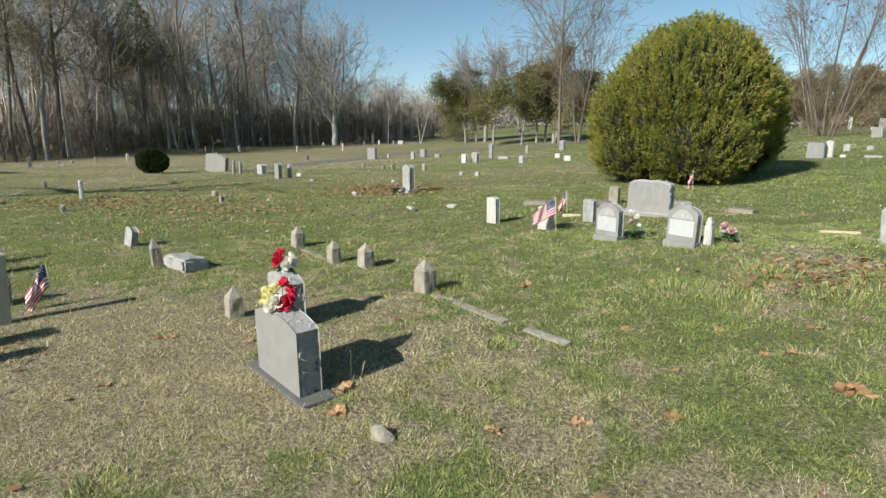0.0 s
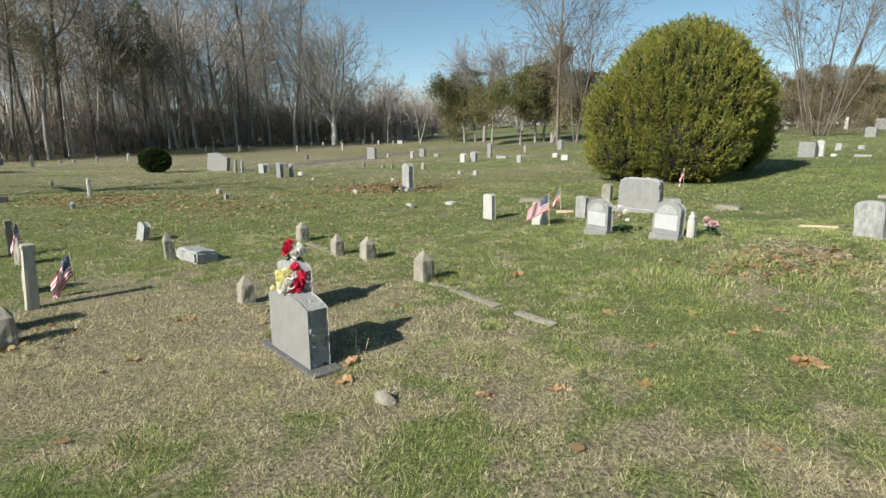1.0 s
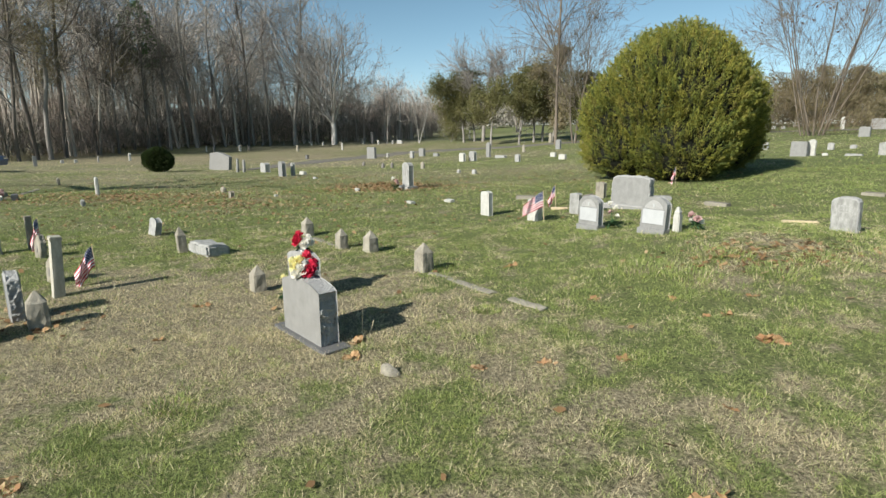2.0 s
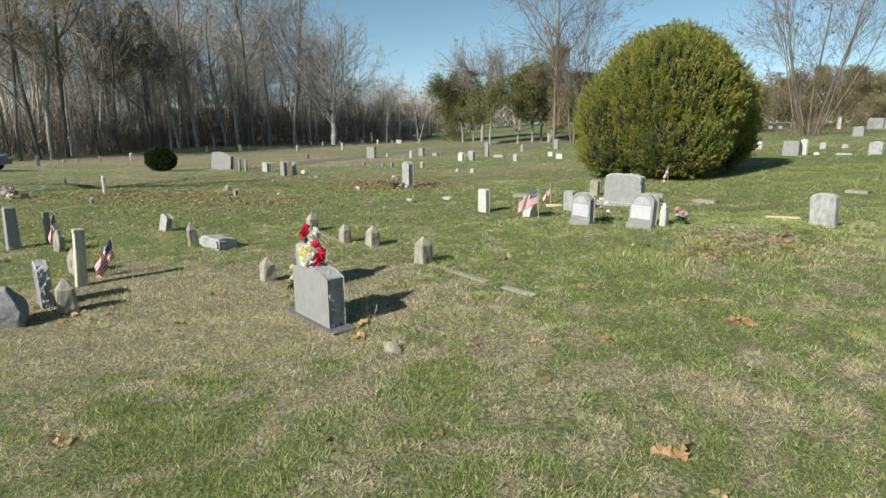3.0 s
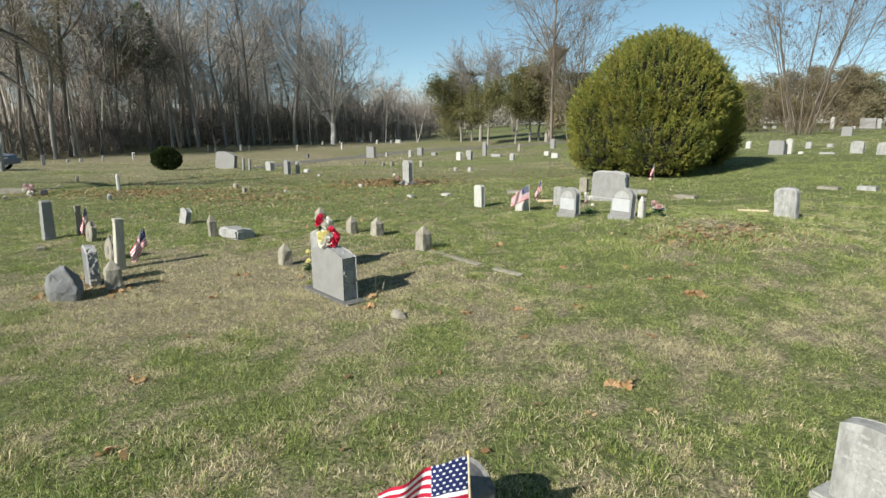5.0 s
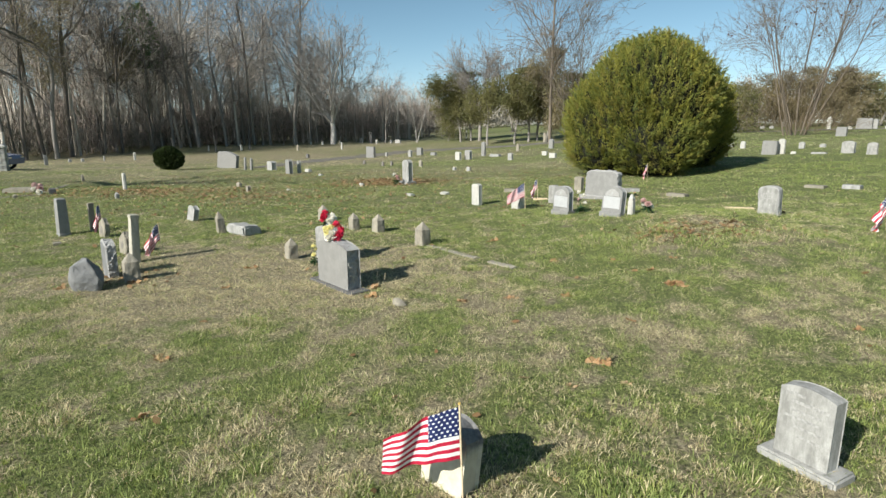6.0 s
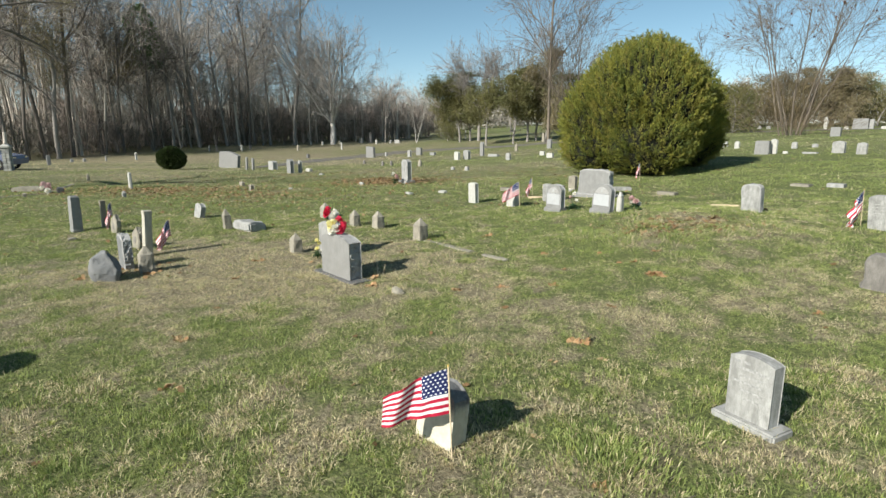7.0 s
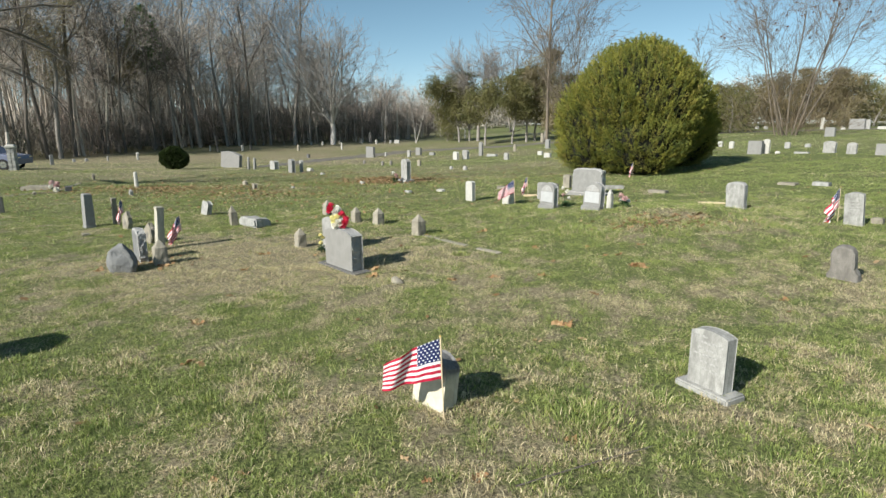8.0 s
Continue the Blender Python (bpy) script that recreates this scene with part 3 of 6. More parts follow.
def local(ob, x, y, z):
    return tuple(ob.matrix_world @ Vector((x, y, z)))


bouquet(*local(near_stone, -0.05, 0, 0.557), [(YELLOW, -0.10, -0.02, 0.13), (YELLOW, -0.04, 0.03, 0.19), (WHITE, -0.10, -0.06, 0.06), (WHITE, -0.05, -0.07, 0.11), (RED, 0.06, -0.05, 0.10), (RED, 0.09, 0.02, 0.15), (RED, 0.03, 0.04, 0.24), (RED, 0.02, -0.08, 0.07), (YELLOW, -0.11, 0.05, 0.18)], "yellow, red and white artificial flowers in a vase", 1)
bouquet(*local(second_stone, 0.0, 0, 0.535), [(RED, -0.07, 0.0, 0.22), (RED, -0.02, 0.04, 0.25), (RED, -0.10, -0.03, 0.17), (WHITE, 0.03, -0.09, 0.16), (WHITE, -0.03, -0.10, 0.12), (WHITE, 0.09, -0.06, 0.13), (WHITE, 0.07, -0.02, 0.19)], "red and white artificial flowers on a headstone", 2)

bouquet(-1.63, 4.93, on(-1.63, 4.93), [(YELLOW, -0.03, 0.0, 0.16), (YELLOW, 0.04, 0.02, 0.24), (WHITE, 0.0, -0.05, 0.10), (YELLOW, 0.0, 0.03, 0.30)], "faded pale yellow artificial flowers behind a headstone", 3, False, 0.05, 0.8)


def footstone(x, y, w, h, seed, label, yaw=ROW, lean=0.0, tip=0.0, material=None):
    """A small concrete post with a pyramid top."""
    bm = worn_post(pointed_levels(h * 0.68, h, 0.9), w, w * 0.82, 0.007, 5, seed)
    return solid("footstone", bm, material or CONCRETE, x, y, yaw, label, "grave marker", "pointed concrete markers", lean, tip)


POINTED = "weathered concrete grave marker with a pointed top"
footstone(-2.04, 5.27, 0.175, 0.29, 1, POINTED)
footstone(-2.24, 8.55, 0.20, 0.31, 2, POINTED)
footstone(-1.46, 7.36, 0.18, 0.30, 3, POINTED)
footstone(-1.00, 7.12, 0.20, 0.31, 4, POINTED)
footstone(-0.20, 5.95, 0.21, 0.36, 5, POINTED)
footstone(-3.82, 7.36, 0.16, 0.39, 6, "leaning concrete marker with a pointed top beside a slab", ROW, 4, 0)
footstone(-3.66, 4.07, 0.22, 0.34, 7, "concrete marker with a pointed top among fallen leaves", ROW, 0, -4)

# kerbs of the family plot
def kerb(x0, y0, x1, y1, w, h, label, seed):
    d = Vector((x1 - x0, y1 - y0))
    n = max(2, int(d.length / 0.06))
    bm = worn_post([(-d.length / 2 + d.length * k / n, 1.0) for k in range(n + 1)], w, h * 2, 0.012, 4, seed)
    ob = part("kerb", bm, CONCRETE, None)
    mx, my = (x0 + x1) / 2, (y0 + y1) / 2
    ob.matrix_world = Matrix.Translation((mx, my, (on(x0, y0) + on(x1, y1)) / 2 - h * 0.80)) @ Vector((d.x, d.y, on(x1, y1) - on(x0, y0))).to_track_quat("Z", "Y").to_matrix().to_4x4()
    return tagged(ob, label, "kerb", "grave kerbs")


kerb(-0.10, 5.72, 0.56, 4.82, 0.11, 0.085, "mossy concrete kerb sunk into the grass", 1)
kerb(0.72, 4.63, 1.00, 4.27, 0.11, 0.09, "broken end of a concrete grave kerb", 2)
kerb(-2.10, 8.30, -1.58, 7.52, 0.09, 0.07, "pale concrete kerb between two markers", 3)
solid("fieldstone", boulder(0.16, 0.09, 0.085, 23, 8, 3), CONCRETE, -0.36, 2.98, ROW + 25, "small worn stone set on edge in the grass", "stone", sink=0.02)

kerb(-12.38, 12.88, -11.78, 14.07, 0.14, 0.07, "pale concrete kerb of a low grave", 4)
kerb(-11.78, 14.07, -13.26, 17.80, 0.14, 0.07, "pale concrete kerb of a low grave", 5)
solid("grave_ledger", block(0.95, 0.55, 0.16, 0.02, 0.97), CONCRETE, -12.86, 15.09, 10, "low flat grave ledger of dull concrete", "grave marker", sink=0.03)

# the fallen slab and its neighbours
fallen = block(0.62, 0.36, 0.17, 0.03, 0.93)
bmesh.ops.subdivide_edges(fallen, edges=fallen.edges[:], cuts=3, use_grid_fill=True)
for v in fallen.verts:
    v.co += noise.noise_vector(v.co * 7) * 0.022 + noise.noise_vector(v.co * 22) * 0.008
solid("fallen_headstone", fallen, MARBLE, -3.38, 7.22, ROW + 12, "low pale stone marker with a sloping top", "grave marker", lean=-5, sink=0.01)
solid("headstone", slab(arch(0.25, 0.28, 0.32, 8), 0.10, 0.012), MARBLE, -4.91, 8.70, ROW + 10, "small leaning pale headstone with a rounded top", "headstone", "upright headstones", -8, 9, 0.03)

# the cluster of old stones
solid("fieldstone", boulder(0.39, 0.30, 0.39, 17, 14, 4), FIELDSTONE, -3.98, 3.75, -30, "rough pointed grey fieldstone among fallen leaves", "stone", sink=0.03)
solid("rough_headstone", slab([(-0.15, -0.05), (0.15, -0.05), (0.14, 0.44), (0.02, 0.50), (-0.13, 0.47)], 0.12, 0.015, 0.02, seed=9), [FIELDSTONE, ROCK_FACE], -4.08, 4.36, ROW + 4, "rough upright slab of dark grey stone", "headstone", "upright headstones", 0, 2, 0.03)
white_post = thing("grave_post", -4.17, 5.10, ROW + 8, "slender white marble post with a squared cap", "grave marker", "slender grave posts", -3, 3, 0.02)
part("shaft", worn_post([(0, 1.0), (0.2, 0.97), (0.4, 0.93), (0.65, 0.90)], 0.125, 0.115, 0.003, 4, 2), OLD_MARBLE, white_post)
part("cap", block(0.125, 0.115, 0.05, 0.008), OLD_MARBLE, white_post, at=pose(0, 0, 0.646))
solid("grave_post", worn_post([(0, 1.12), (0.05, 1.1), (0.06, 1.0), (0.3, 0.95), (0.62, 0.88), (0.65, 0.86), (0.67, 0.7)], 0.19, 0.17, 0.004, 4, 5), GRANITE, -6.58, 7.30, ROW + 12, "tall square grey stone post on the lawn", "grave marker", "slender grave posts", -1, 1, 0.02)
solid("grave_post", worn_post([(0, 1.0), (0.2, 0.97), (0.46, 0.93), (0.49, 1.05), (0.53, 1.0)], 0.09, 0.09, 0.004, 4, 6), CONCRETE, -6.27, 7.66, ROW + 10, "slender dark stone post on the lawn", "grave marker", "slender grave posts", 0, 1, 0.02)
for k, (sx, sy) in enumerate(((-5.75, 7.10), (-4.64, 5.72))):
    shield = thing("headstone", sx, sy, ROW + 14, "weathered pointed headstone with a dark oval recess", "headstone", "upright headstones", -4, 4, 0.03)
    part("tablet", slab([(-0.09, 0), (0.09, 0), (0.125, 0.14), (0.11, 0.26), (0.0, 0.36), (-0.11, 0.26), (-0.125, 0.14)], 0.09, 0.012, 0.012, seed=20 + k), [CONCRETE, CONCRETE], shield)
    oval = bmesh.new()
    bmesh.ops.create_cone(oval, cap_ends=True, segments=16, radius1=0.05, radius2=0.045, depth=0.008, matrix=pose(0, -0.046, 0.16, 90) @ Matrix.Diagonal((0.7, 1.25, 1, 1)))
    part("recess", oval, BROWN_STONE, shield, "dark oval medallion")
solid("grave_post", worn_post([(0, 1.0), (0.2, 0.98), (0.38, 0.95)], 0.12, 0.10, 0.004, 4, 8), BROWN_STONE, -9.75, 9.30, ROW, "short dark square post on the lawn", "grave marker", "slender grave posts", 0, 0, 0.02)
# its shade alone falls into view
solid("headstone", slab(arch(0.44, 0.60, 0.68, 10), 0.16, 0.01), GRANITE, -4.05, 0.62, ROW, "plain grey granite headstone with an arched top", "headstone", "upright headstones", 0, 0, 0.03)


# ---- the middle graves ----
def soldier_headstone(x, y, w, h, label, material, yaw=ROW, d=0.10, lean=0.0, tip=0.0, written=True):
    """An upright tablet with a segmental top."""
    s = thing("headstone", x, y, yaw, label, "headstone", "upright headstones", lean, tip, 0.04)
    part("tablet", slab(arch(w, h * 0.94 + 0.04, h + 0.04, 12), d, 0.004), material, s)
    return s


white_tablet = soldier_headstone(2.03, 0.16, 0.275, 0.45, "white marble headstone with grey streaks on a low base", TABLET, ROW - 9, 0.10)
part("base", block(0.42, 0.20, 0.08, 0.012), MARBLE, white_tablet, "grey marble base")
bars(white_tablet, [(-0.06, 0.44, 0.10, 0.016), (0.02, 0.40, 0.20, 0.018), (0.0, 0.35, 0.16, 0.014), (-0.02, 0.31, 0.18, 0.014), (0.02, 0.26, 0.14, 0.014), (0.03, 0.21, 0.12, 0.014)], -0.0495, plain("worn_letters", (0.31, 0.31, 0.295), 0.9, 0.3, 60))

def grey_headed_marble():
    """Cream marble that turns mottled dark grey towards its head."""
    m = Mat("grey_headed_marble", 0.8)
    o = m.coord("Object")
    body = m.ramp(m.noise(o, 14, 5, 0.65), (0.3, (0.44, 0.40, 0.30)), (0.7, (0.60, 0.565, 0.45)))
    mottle = m.ramp(m.noise(o, 40, 4, 0.7), (0.3, (0.10, 0.10, 0.10)), (0.7, (0.20, 0.20, 0.195)))
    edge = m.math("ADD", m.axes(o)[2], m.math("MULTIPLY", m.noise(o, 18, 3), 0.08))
    m.colour(m.mix(m.ramp(edge, (0.27, (0, 0, 0)), (0.32, (1, 1, 1))), body, mottle))
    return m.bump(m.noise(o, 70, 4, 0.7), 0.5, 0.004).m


cream = thing("headstone", 0.10, 0.05, ROW + 10, "small cream marble headstone with a dark grey head behind a flag", "headstone", "upright headstones", -9, 0, 0.03)
part("tablet", slab(arch(0.255, 0.30, 0.375, 12), 0.135, 0.014), grey_headed_marble(), cream)

right_tablet = soldier_headstone(6.86, 5.50, 0.255, 0.53, "white marble headstone with worn inscription", TABLET, ROW + 4, 0.09, 4.5, -3.5)
bars(right_tablet, [(0, 0.44, 0.10, 0.012), (0, 0.39, 0.18, 0.012), (0, 0.34, 0.15, 0.010), (0, 0.30, 0.18, 0.010), (0, 0.26, 0.12, 0.010)], -0.0445, bpy.data.materials["worn_letters"])
brown = thing("headstone", 4.72, 2.66, ROW, "grey-brown headstone with a rounded top and flared foot", "headstone", "upright headstones", 5, -4, 0.02)
part("tablet", slab([(-0.155, 0), (0.155, 0), (0.15, 0.08), (0.112, 0.15), (0.115, 0.32), (0.09, 0.38), (0.035, 0.41), (-0.035, 0.41), (-0.09, 0.38), (-0.115, 0.32), (-0.112, 0.15), (-0.15, 0.08)], 0.13, 0.014, 0.006, seed=31), [BROWN_STONE, BROWN_STONE], brown)
soldier_headstone(0.92, 10.35, 0.24, 0.48, "plain white marble headstone on the lawn", WHITE_STONE, ROW, 0.10, 0, -1)
soldier_headstone(1.74, 9.50, 0.25, 0.40, "pale marble headstone behind a small flag", WHITE_STONE, ROW, 0.13)


def panelled_headstone(x, y, w, h, label, seed, tip=0.0, lean=0.0, foot=1.14):
    """A granite headstone with a pale panel under a carved arch."""
    s = thing("headstone", x, y, ROW, label, "headstone", "upright headstones", lean, tip, 0.03)
    part("base", block(w * foot, 0.21, 0.10, 0.012), GRANITE, s, "grey granite base")
    part("die", slab(arch(w, h * 0.84, h, 12, 2.6, 0.095), 0.12, 0.008, 0.008, seed=seed), [GRANITE, ROCK_FACE], s)
    part("panel", slab([(-w * 0.44, h * 0.30), (w * 0.44, h * 0.30), (w * 0.44, h * 0.68), (-w * 0.44, h * 0.68)], 0.012, 0.002), PANEL, s, "pale polished panel", pose(0, -0.063, 0))
    part("carved_arch", slab([(p[0], p[1]) for p in arch(w * 0.74, h * 0.76, h * 0.92, 10, 2, h * 0.695)], 0.010, 0.002), ROCK_FACE, s, "carved arch of darker grey", pose(0, -0.063, 0))
    bm = bmesh.new()
    bmesh.ops.create_cone(bm, cap_ends=True, segments=10, radius1=0.022, radius2=0.018, depth=0.012, matrix=pose(0, -0.069, h * 0.79, 90) @ Matrix.Diagonal((0.8, 1.6, 1, 1)))
    part("emblem", bm, PANEL, s, "small pale carved emblem")
    return s


panelled_headstone(2.40, 8.08, 0.37, 0.55, "grey headstone with a pale panel and carved arch", 41)
panelled_headstone(3.05, 7.10, 0.38, 0.54, "leaning grey headstone with a pale panel and carved arch", 42, 0, -4)
shouldered = thing("headstone", 5.70, 6.98, ROW, "weathered grey headstone with square shoulders and worn face", "headstone", "upright headstones", 2.5, -2, 0.03)
part("tablet", slab([(-0.165, 0), (0.165, 0), (0.165, 0.45), (0.135, 0.49), (0.07, 0.515), (-0.07, 0.515), (-0.135, 0.49), (-0.165, 0.45)], 0.15, 0.012, 0.008, seed=43), [TABLET, ROCK_FACE], shouldered)
bars(shouldered, [(0, 0.40, 0.16, 0.016), (0, 0.35, 0.20, 0.012), (0, 0.31, 0.14, 0.012)], -0.0745, bpy.data.materials["worn_letters"])
wide = thing("headstone", 3.82, 10.42, ROW + 10, "broad grey granite headstone with rough pitched edges", "headstone", "upright headstones", 0, 0, 0.03)
part("base", slab([(-0.52, 0), (0.52, 0), (0.52, 0.10), (-0.52, 0.10)], 0.34, 0.01, 0.01, seed=8), [GRANITE, ROCK_FACE], wide, "rough granite base")
part("die", slab([(-0.40, 0.10), (0.40, 0.10), (0.38, 0.62), (0.25, 0.665), (-0.25, 0.665), (-0.37, 0.62)], 0.22, 0.008, 0.022, seed=50), [GRANITE, ROCK_FACE], wide)
soldier_headstone(2.62, 10.05, 0.22, 0.40, "small pale headstone with a rounded top", MARBLE, ROW, 0.10)
soldier_headstone(2.92, 10.2, 0.22, 0.34, "small dark stone beside a pale headstone", BROWN_STONE, ROW, 0.12)
soldier_headstone(3.70, 12.2, 0.22, 0.36, "small grey headstone with a rounded top by the juniper", CONCRETE, ROW, 0.10)
vase_stone = thing("grave_vase", 3.33, 6.98, ROW, "white marble vase block beside a headstone", "vase")
part("block", block(0.10, 0.10, 0.26, 0.012, 0.94), WHITE_STONE, vase_stone)
part("cap", worn_post([(0, 0.7), (0.03, 0.8), (0.06, 0.5), (0.10, 0.4)], 0.1, 0.1, 0.003), WHITE_STONE, vase_stone, at=pose(0, 0, 0.255))
tower = thing("headstone", -0.97, 15.85, ROW, "tall narrow pale headstone on a stepped base", "headstone", "upright headstones", 0, 0, 0.03)
part("base", block(0.50, 0.36, 0.12, 0.012), MARBLE, tower)
part("tablet", slab(arch(0.34, 0.72, 0.80, 10, 2, 0.115), 0.16, 0.008), MARBLE, tower)


def ground_marker(x, y, w, d, h, label, material=MARBLE, yaw=ROW, lean=0.0):
    solid("ground_marker", block(w, d, h + 0.04, 0.012), material, x, y, yaw, label, "grave marker", "flat ground markers", lean, 0, 0.04)


FLAT = "flat pale stone marker lying in the grass"
ground_marker(-0.72, 12.4, 0.26, 0.14, 0.05, FLAT, WHITE_STONE)
ground_marker(0.21, 12.5, 0.26, 0.14, 0.06, FLAT, WHITE_STONE, ROW, 10)
ground_marker(9.60, 10.45, 0.36, 0.22, 0.09, FLAT, MARBLE)
ground_marker(5.56, 10.45, 0.46, 0.20, 0.07, FLAT, CONCRETE)
ground_marker(9.05, 10.9, 0.42, 0.30, 0.05, FLAT, CONCRETE)
ground_marker(5.80, 8.15, 0.52, 0.10, 0.03, "pale wooden board lying in the grass", STICK, -15)
ground_marker(7.32, 5.60, 0.16, 0.14, 0.09, FLAT, CONCRETE)
ground_marker(2.05, 12.6, 0.50, 0.26, 0.07, FLAT, CONCRETE, ROW + 40)
ground_marker(2.45, 10.75, 0.34, 0.10, 0.04, "pale wooden board lying in the grass", STICK, -8)
ground_marker(4.75, 11.5, 0.55, 0.24, 0.09, FLAT, MARBLE, ROW + 45)
ground_marker(-6.1, 6.4, 0.16, 0.12, 0.04, FLAT, CONCRETE)

bouquet(3.62, 7.05, on(3.62, 7.05), [(PINK, -0.05, 0.0, 0.16), (WHITE, 0.05, 0.03, 0.12), (WHITE, 0.0, -0.05, 0.10), (PINK, 0.02, 0.05, 0.20), (WHITE, 0.09, -0.02, 0.08)], "faded pink artificial flowers on thin stems", 4, False, 0.06, 1.0)
bouquet(2.72, 7.92, on(2.72, 7.92), [(WHITE, -0.03, 0.0, 0.32), (PINK, 0.05, 0.03, 0.24), (WHITE, 0.0, -0.05, 0.18), (WHITE, 0.03, 0.05, 0.38)], "withered white flowers leaning against a headstone", 5, False, 0.045, 1.0)
bouquet(-11.82, 14.26, on(-11.82, 14.26), [(PINK, -0.15, 0.0, 0.16), (WHITE, 0.15, 0.03, 0.12), (PINK, 0.0, -0.05, 0.20), (WHITE, -0.25, 0.05, 0.08), (PINK, 0.2, 0, 0.22)], "faded pink and white flowers on a low grave", 7, False, 0.08, 1.1)
bouquet(-1.32, 15.6, on(-1.32, 15.6), [(PINK, -0.05, 0.0, 0.22), (WHITE, 0.05, 0.03, 0.28), (PINK, 0.0, -0.05, 0.14)], "faded pink and white flowers beside a tall headstone", 6, False, 0.06, 1.1)


# ---- little flags ----
def flag(x, y, label, yaw, hang, size=1.0, lean=0.0, tip=0.0, stick=0.56, curl=1.0):
    """A cloth flag on a dowel. yaw: the way it flies; hang: degrees by which the cloth droops."""
    f = thing("flag", x, y, yaw, label, "flag", "small grave flags", lean, tip)
    rod = bmesh.new()
    bmesh.ops.create_cone(rod, cap_ends=True, segments=8, radius1=0.0045, radius2=0.0045, depth=stick + 0.08, matrix=pose(0, 0, stick / 2 - 0.04))
    part("stick", rod, STICK, f, "pale wooden dowel")
    tipped = bmesh.new()
    bmesh.ops.create_icosphere(tipped, subdivisions=1, radius=0.008, matrix=pose(0, 0, stick + 0.006))
    part("finial", tipped, GOLD, f, "gold tip")
    hoist, fly = 0.305 * size, 0.44 * size
    nu, nv = 28, 14
    bm = bmesh.new()
    uv = bm.loops.layers.uv.new("UVMap")
    grid = []
    for i in range(nu + 1):
        u = i / nu
        row = []
        for j in range(nv + 1):
            v = j / nv
            a = radians(hang) * min(1, u * 2.5) ** 0.6
            drop = u**1.25 * (0.10 * v + 0.02) * size * (1 if hang < 40 else 0.3)
            along = fly * u * math.cos(a) * (1 - 0.05 * v)
            fold = size * curl * (0.022 * math.sin(u * 8.5 + 1.4 * v) + 0.012 * math.sin(u * 17 + 3 * v)) * min(1, 3 * u)
            if hang > 40:
                fold += size * 0.05 * math.sin(v * 9 + 2 * u) * u
            row.append(bm.verts.new((along + 0.006, fold, stick - 0.012 - hoist * (1 - v) - fly * u * math.sin(a) - drop)))
        grid.append(row)
    for i in range(nu):
        for j in range(nv):
            face = bm.faces.new((grid[i][j], grid[i + 1][j], grid[i + 1][j + 1], grid[i][j + 1]))
            face.smooth = True
            for loop, (a, b) in zip(face.loops, ((i, j), (i + 1, j), (i + 1, j + 1), (i, j + 1))):
                loop[uv].uv = (a / nu, b / nv)
    part("cloth", bm, FLAG, f, "striped cloth with a blue canton")
    return f


FLYING = "small striped flag flying from a stick at a grave"
LIMP = "small striped flag hanging limp from its stick"
flag(0.17, -0.16, FLYING, 176, 9, 0.88, 0, 2, 0.56)
flag(1.86, 9.22, FLYING, 186, 18, 0.92, 0, 3, 0.56, 0.5)
flag(2.44, 11.1, LIMP, 186, 60, 0.75, 0, 3, 0.46)
flag(6.02, 13.7, LIMP, 186, 66, 0.62, 0, 2, 0.52)
flag(6.80, 5.80, LIMP, 202, 46, 1.0, 0, 4, 0.58, 0.9)
flag(-4.03, 5.60, LIMP, 216, 50, 0.80, 0, 2, 0.46, 1.4)
flag(-6.02, 7.55, LIMP, 222, 66, 0.80, 0, 2, 0.50)


# ---- the far graves ----
def far_stone(x, y, w, h, style, material, label, yaw=ROW, tip=0.0):
    d = max(0.1, min(0.25, w * 0.4))
    if style == "arch":
        bm = slab(arch(w, h * 0.88, h, 8, 2, -0.05), d, 0.01)
    elif style == "post":
        bm = worn_post([(-0.05, 1.0), (h * 0.5, 0.95), (h * 0.9, 0.9), (h, 0.7)], w, d, 0.006, 3, w)
    elif style == "point":
        bm = worn_post(pointed_levels(h * 0.7, h), w, d, 0.008, 3, w)
    else:
        bm = block(w, d, h + 0.05, 0.02, 0.96, -0.05)
    return solid("headstone" if style != "post" else "grave_post", bm, material, x, y, yaw, label, "headstone", "far headstones", 0, tip)


GREY_FAR, WHITE_FAR, DARK_FAR = "plain grey granite headstone far off on the lawn", "small white marble headstone far off on the lawn", "small dark weathered grave marker far off"
far_stone(-31.62, 43.74, 0.65, 0.79, "block", GRANITE, GREY_FAR)
far_stone(-36.31, 54.02, 0.79, 0.28, "block", MARBLE, WHITE_FAR)
far_stone(-36.33, 56.09, 0.94, 0.29, "block", MARBLE, WHITE_FAR)
far_stone(-35.18, 57.95, 0.36, 0.60, "point", MARBLE, WHITE_FAR)
far_stone(-33.42, 60.69, 0.44, 0.82, "arch", WHITE_STONE, WHITE_FAR)
far_stone(-10.09, 15.79, 0.25, 0.52, "post", WHITE_STONE, "slender white marble post with leaves round it")
far_stone(-11.52, 14.43, 0.43, 0.16, "block", GRANITE_DARK, GREY_FAR)
far_stone(-14.12, 20.13, 0.19, 0.28, "point", CONCRETE, DARK_FAR)
far_stone(-8.81, 13.03, 0.16, 0.18, "point", MARBLE, WHITE_FAR)
far_stone(-11.73, 13.20, 0.17, 0.12, "point", CONCRETE, DARK_FAR)
far_stone(-30.74, 74.44, 0.31, 0.76, "post", WHITE_STONE, WHITE_FAR)
far_stone(-29.34, 73.34, 0.38, 0.75, "arch", BROWN_STONE, DARK_FAR)
far_stone(-26.15, 66.35, 0.41, 0.55, "block", BROWN_STONE, DARK_FAR)
far_stone(-26.61, 75.09, 0.46, 0.77, "arch", WHITE_STONE, WHITE_FAR)
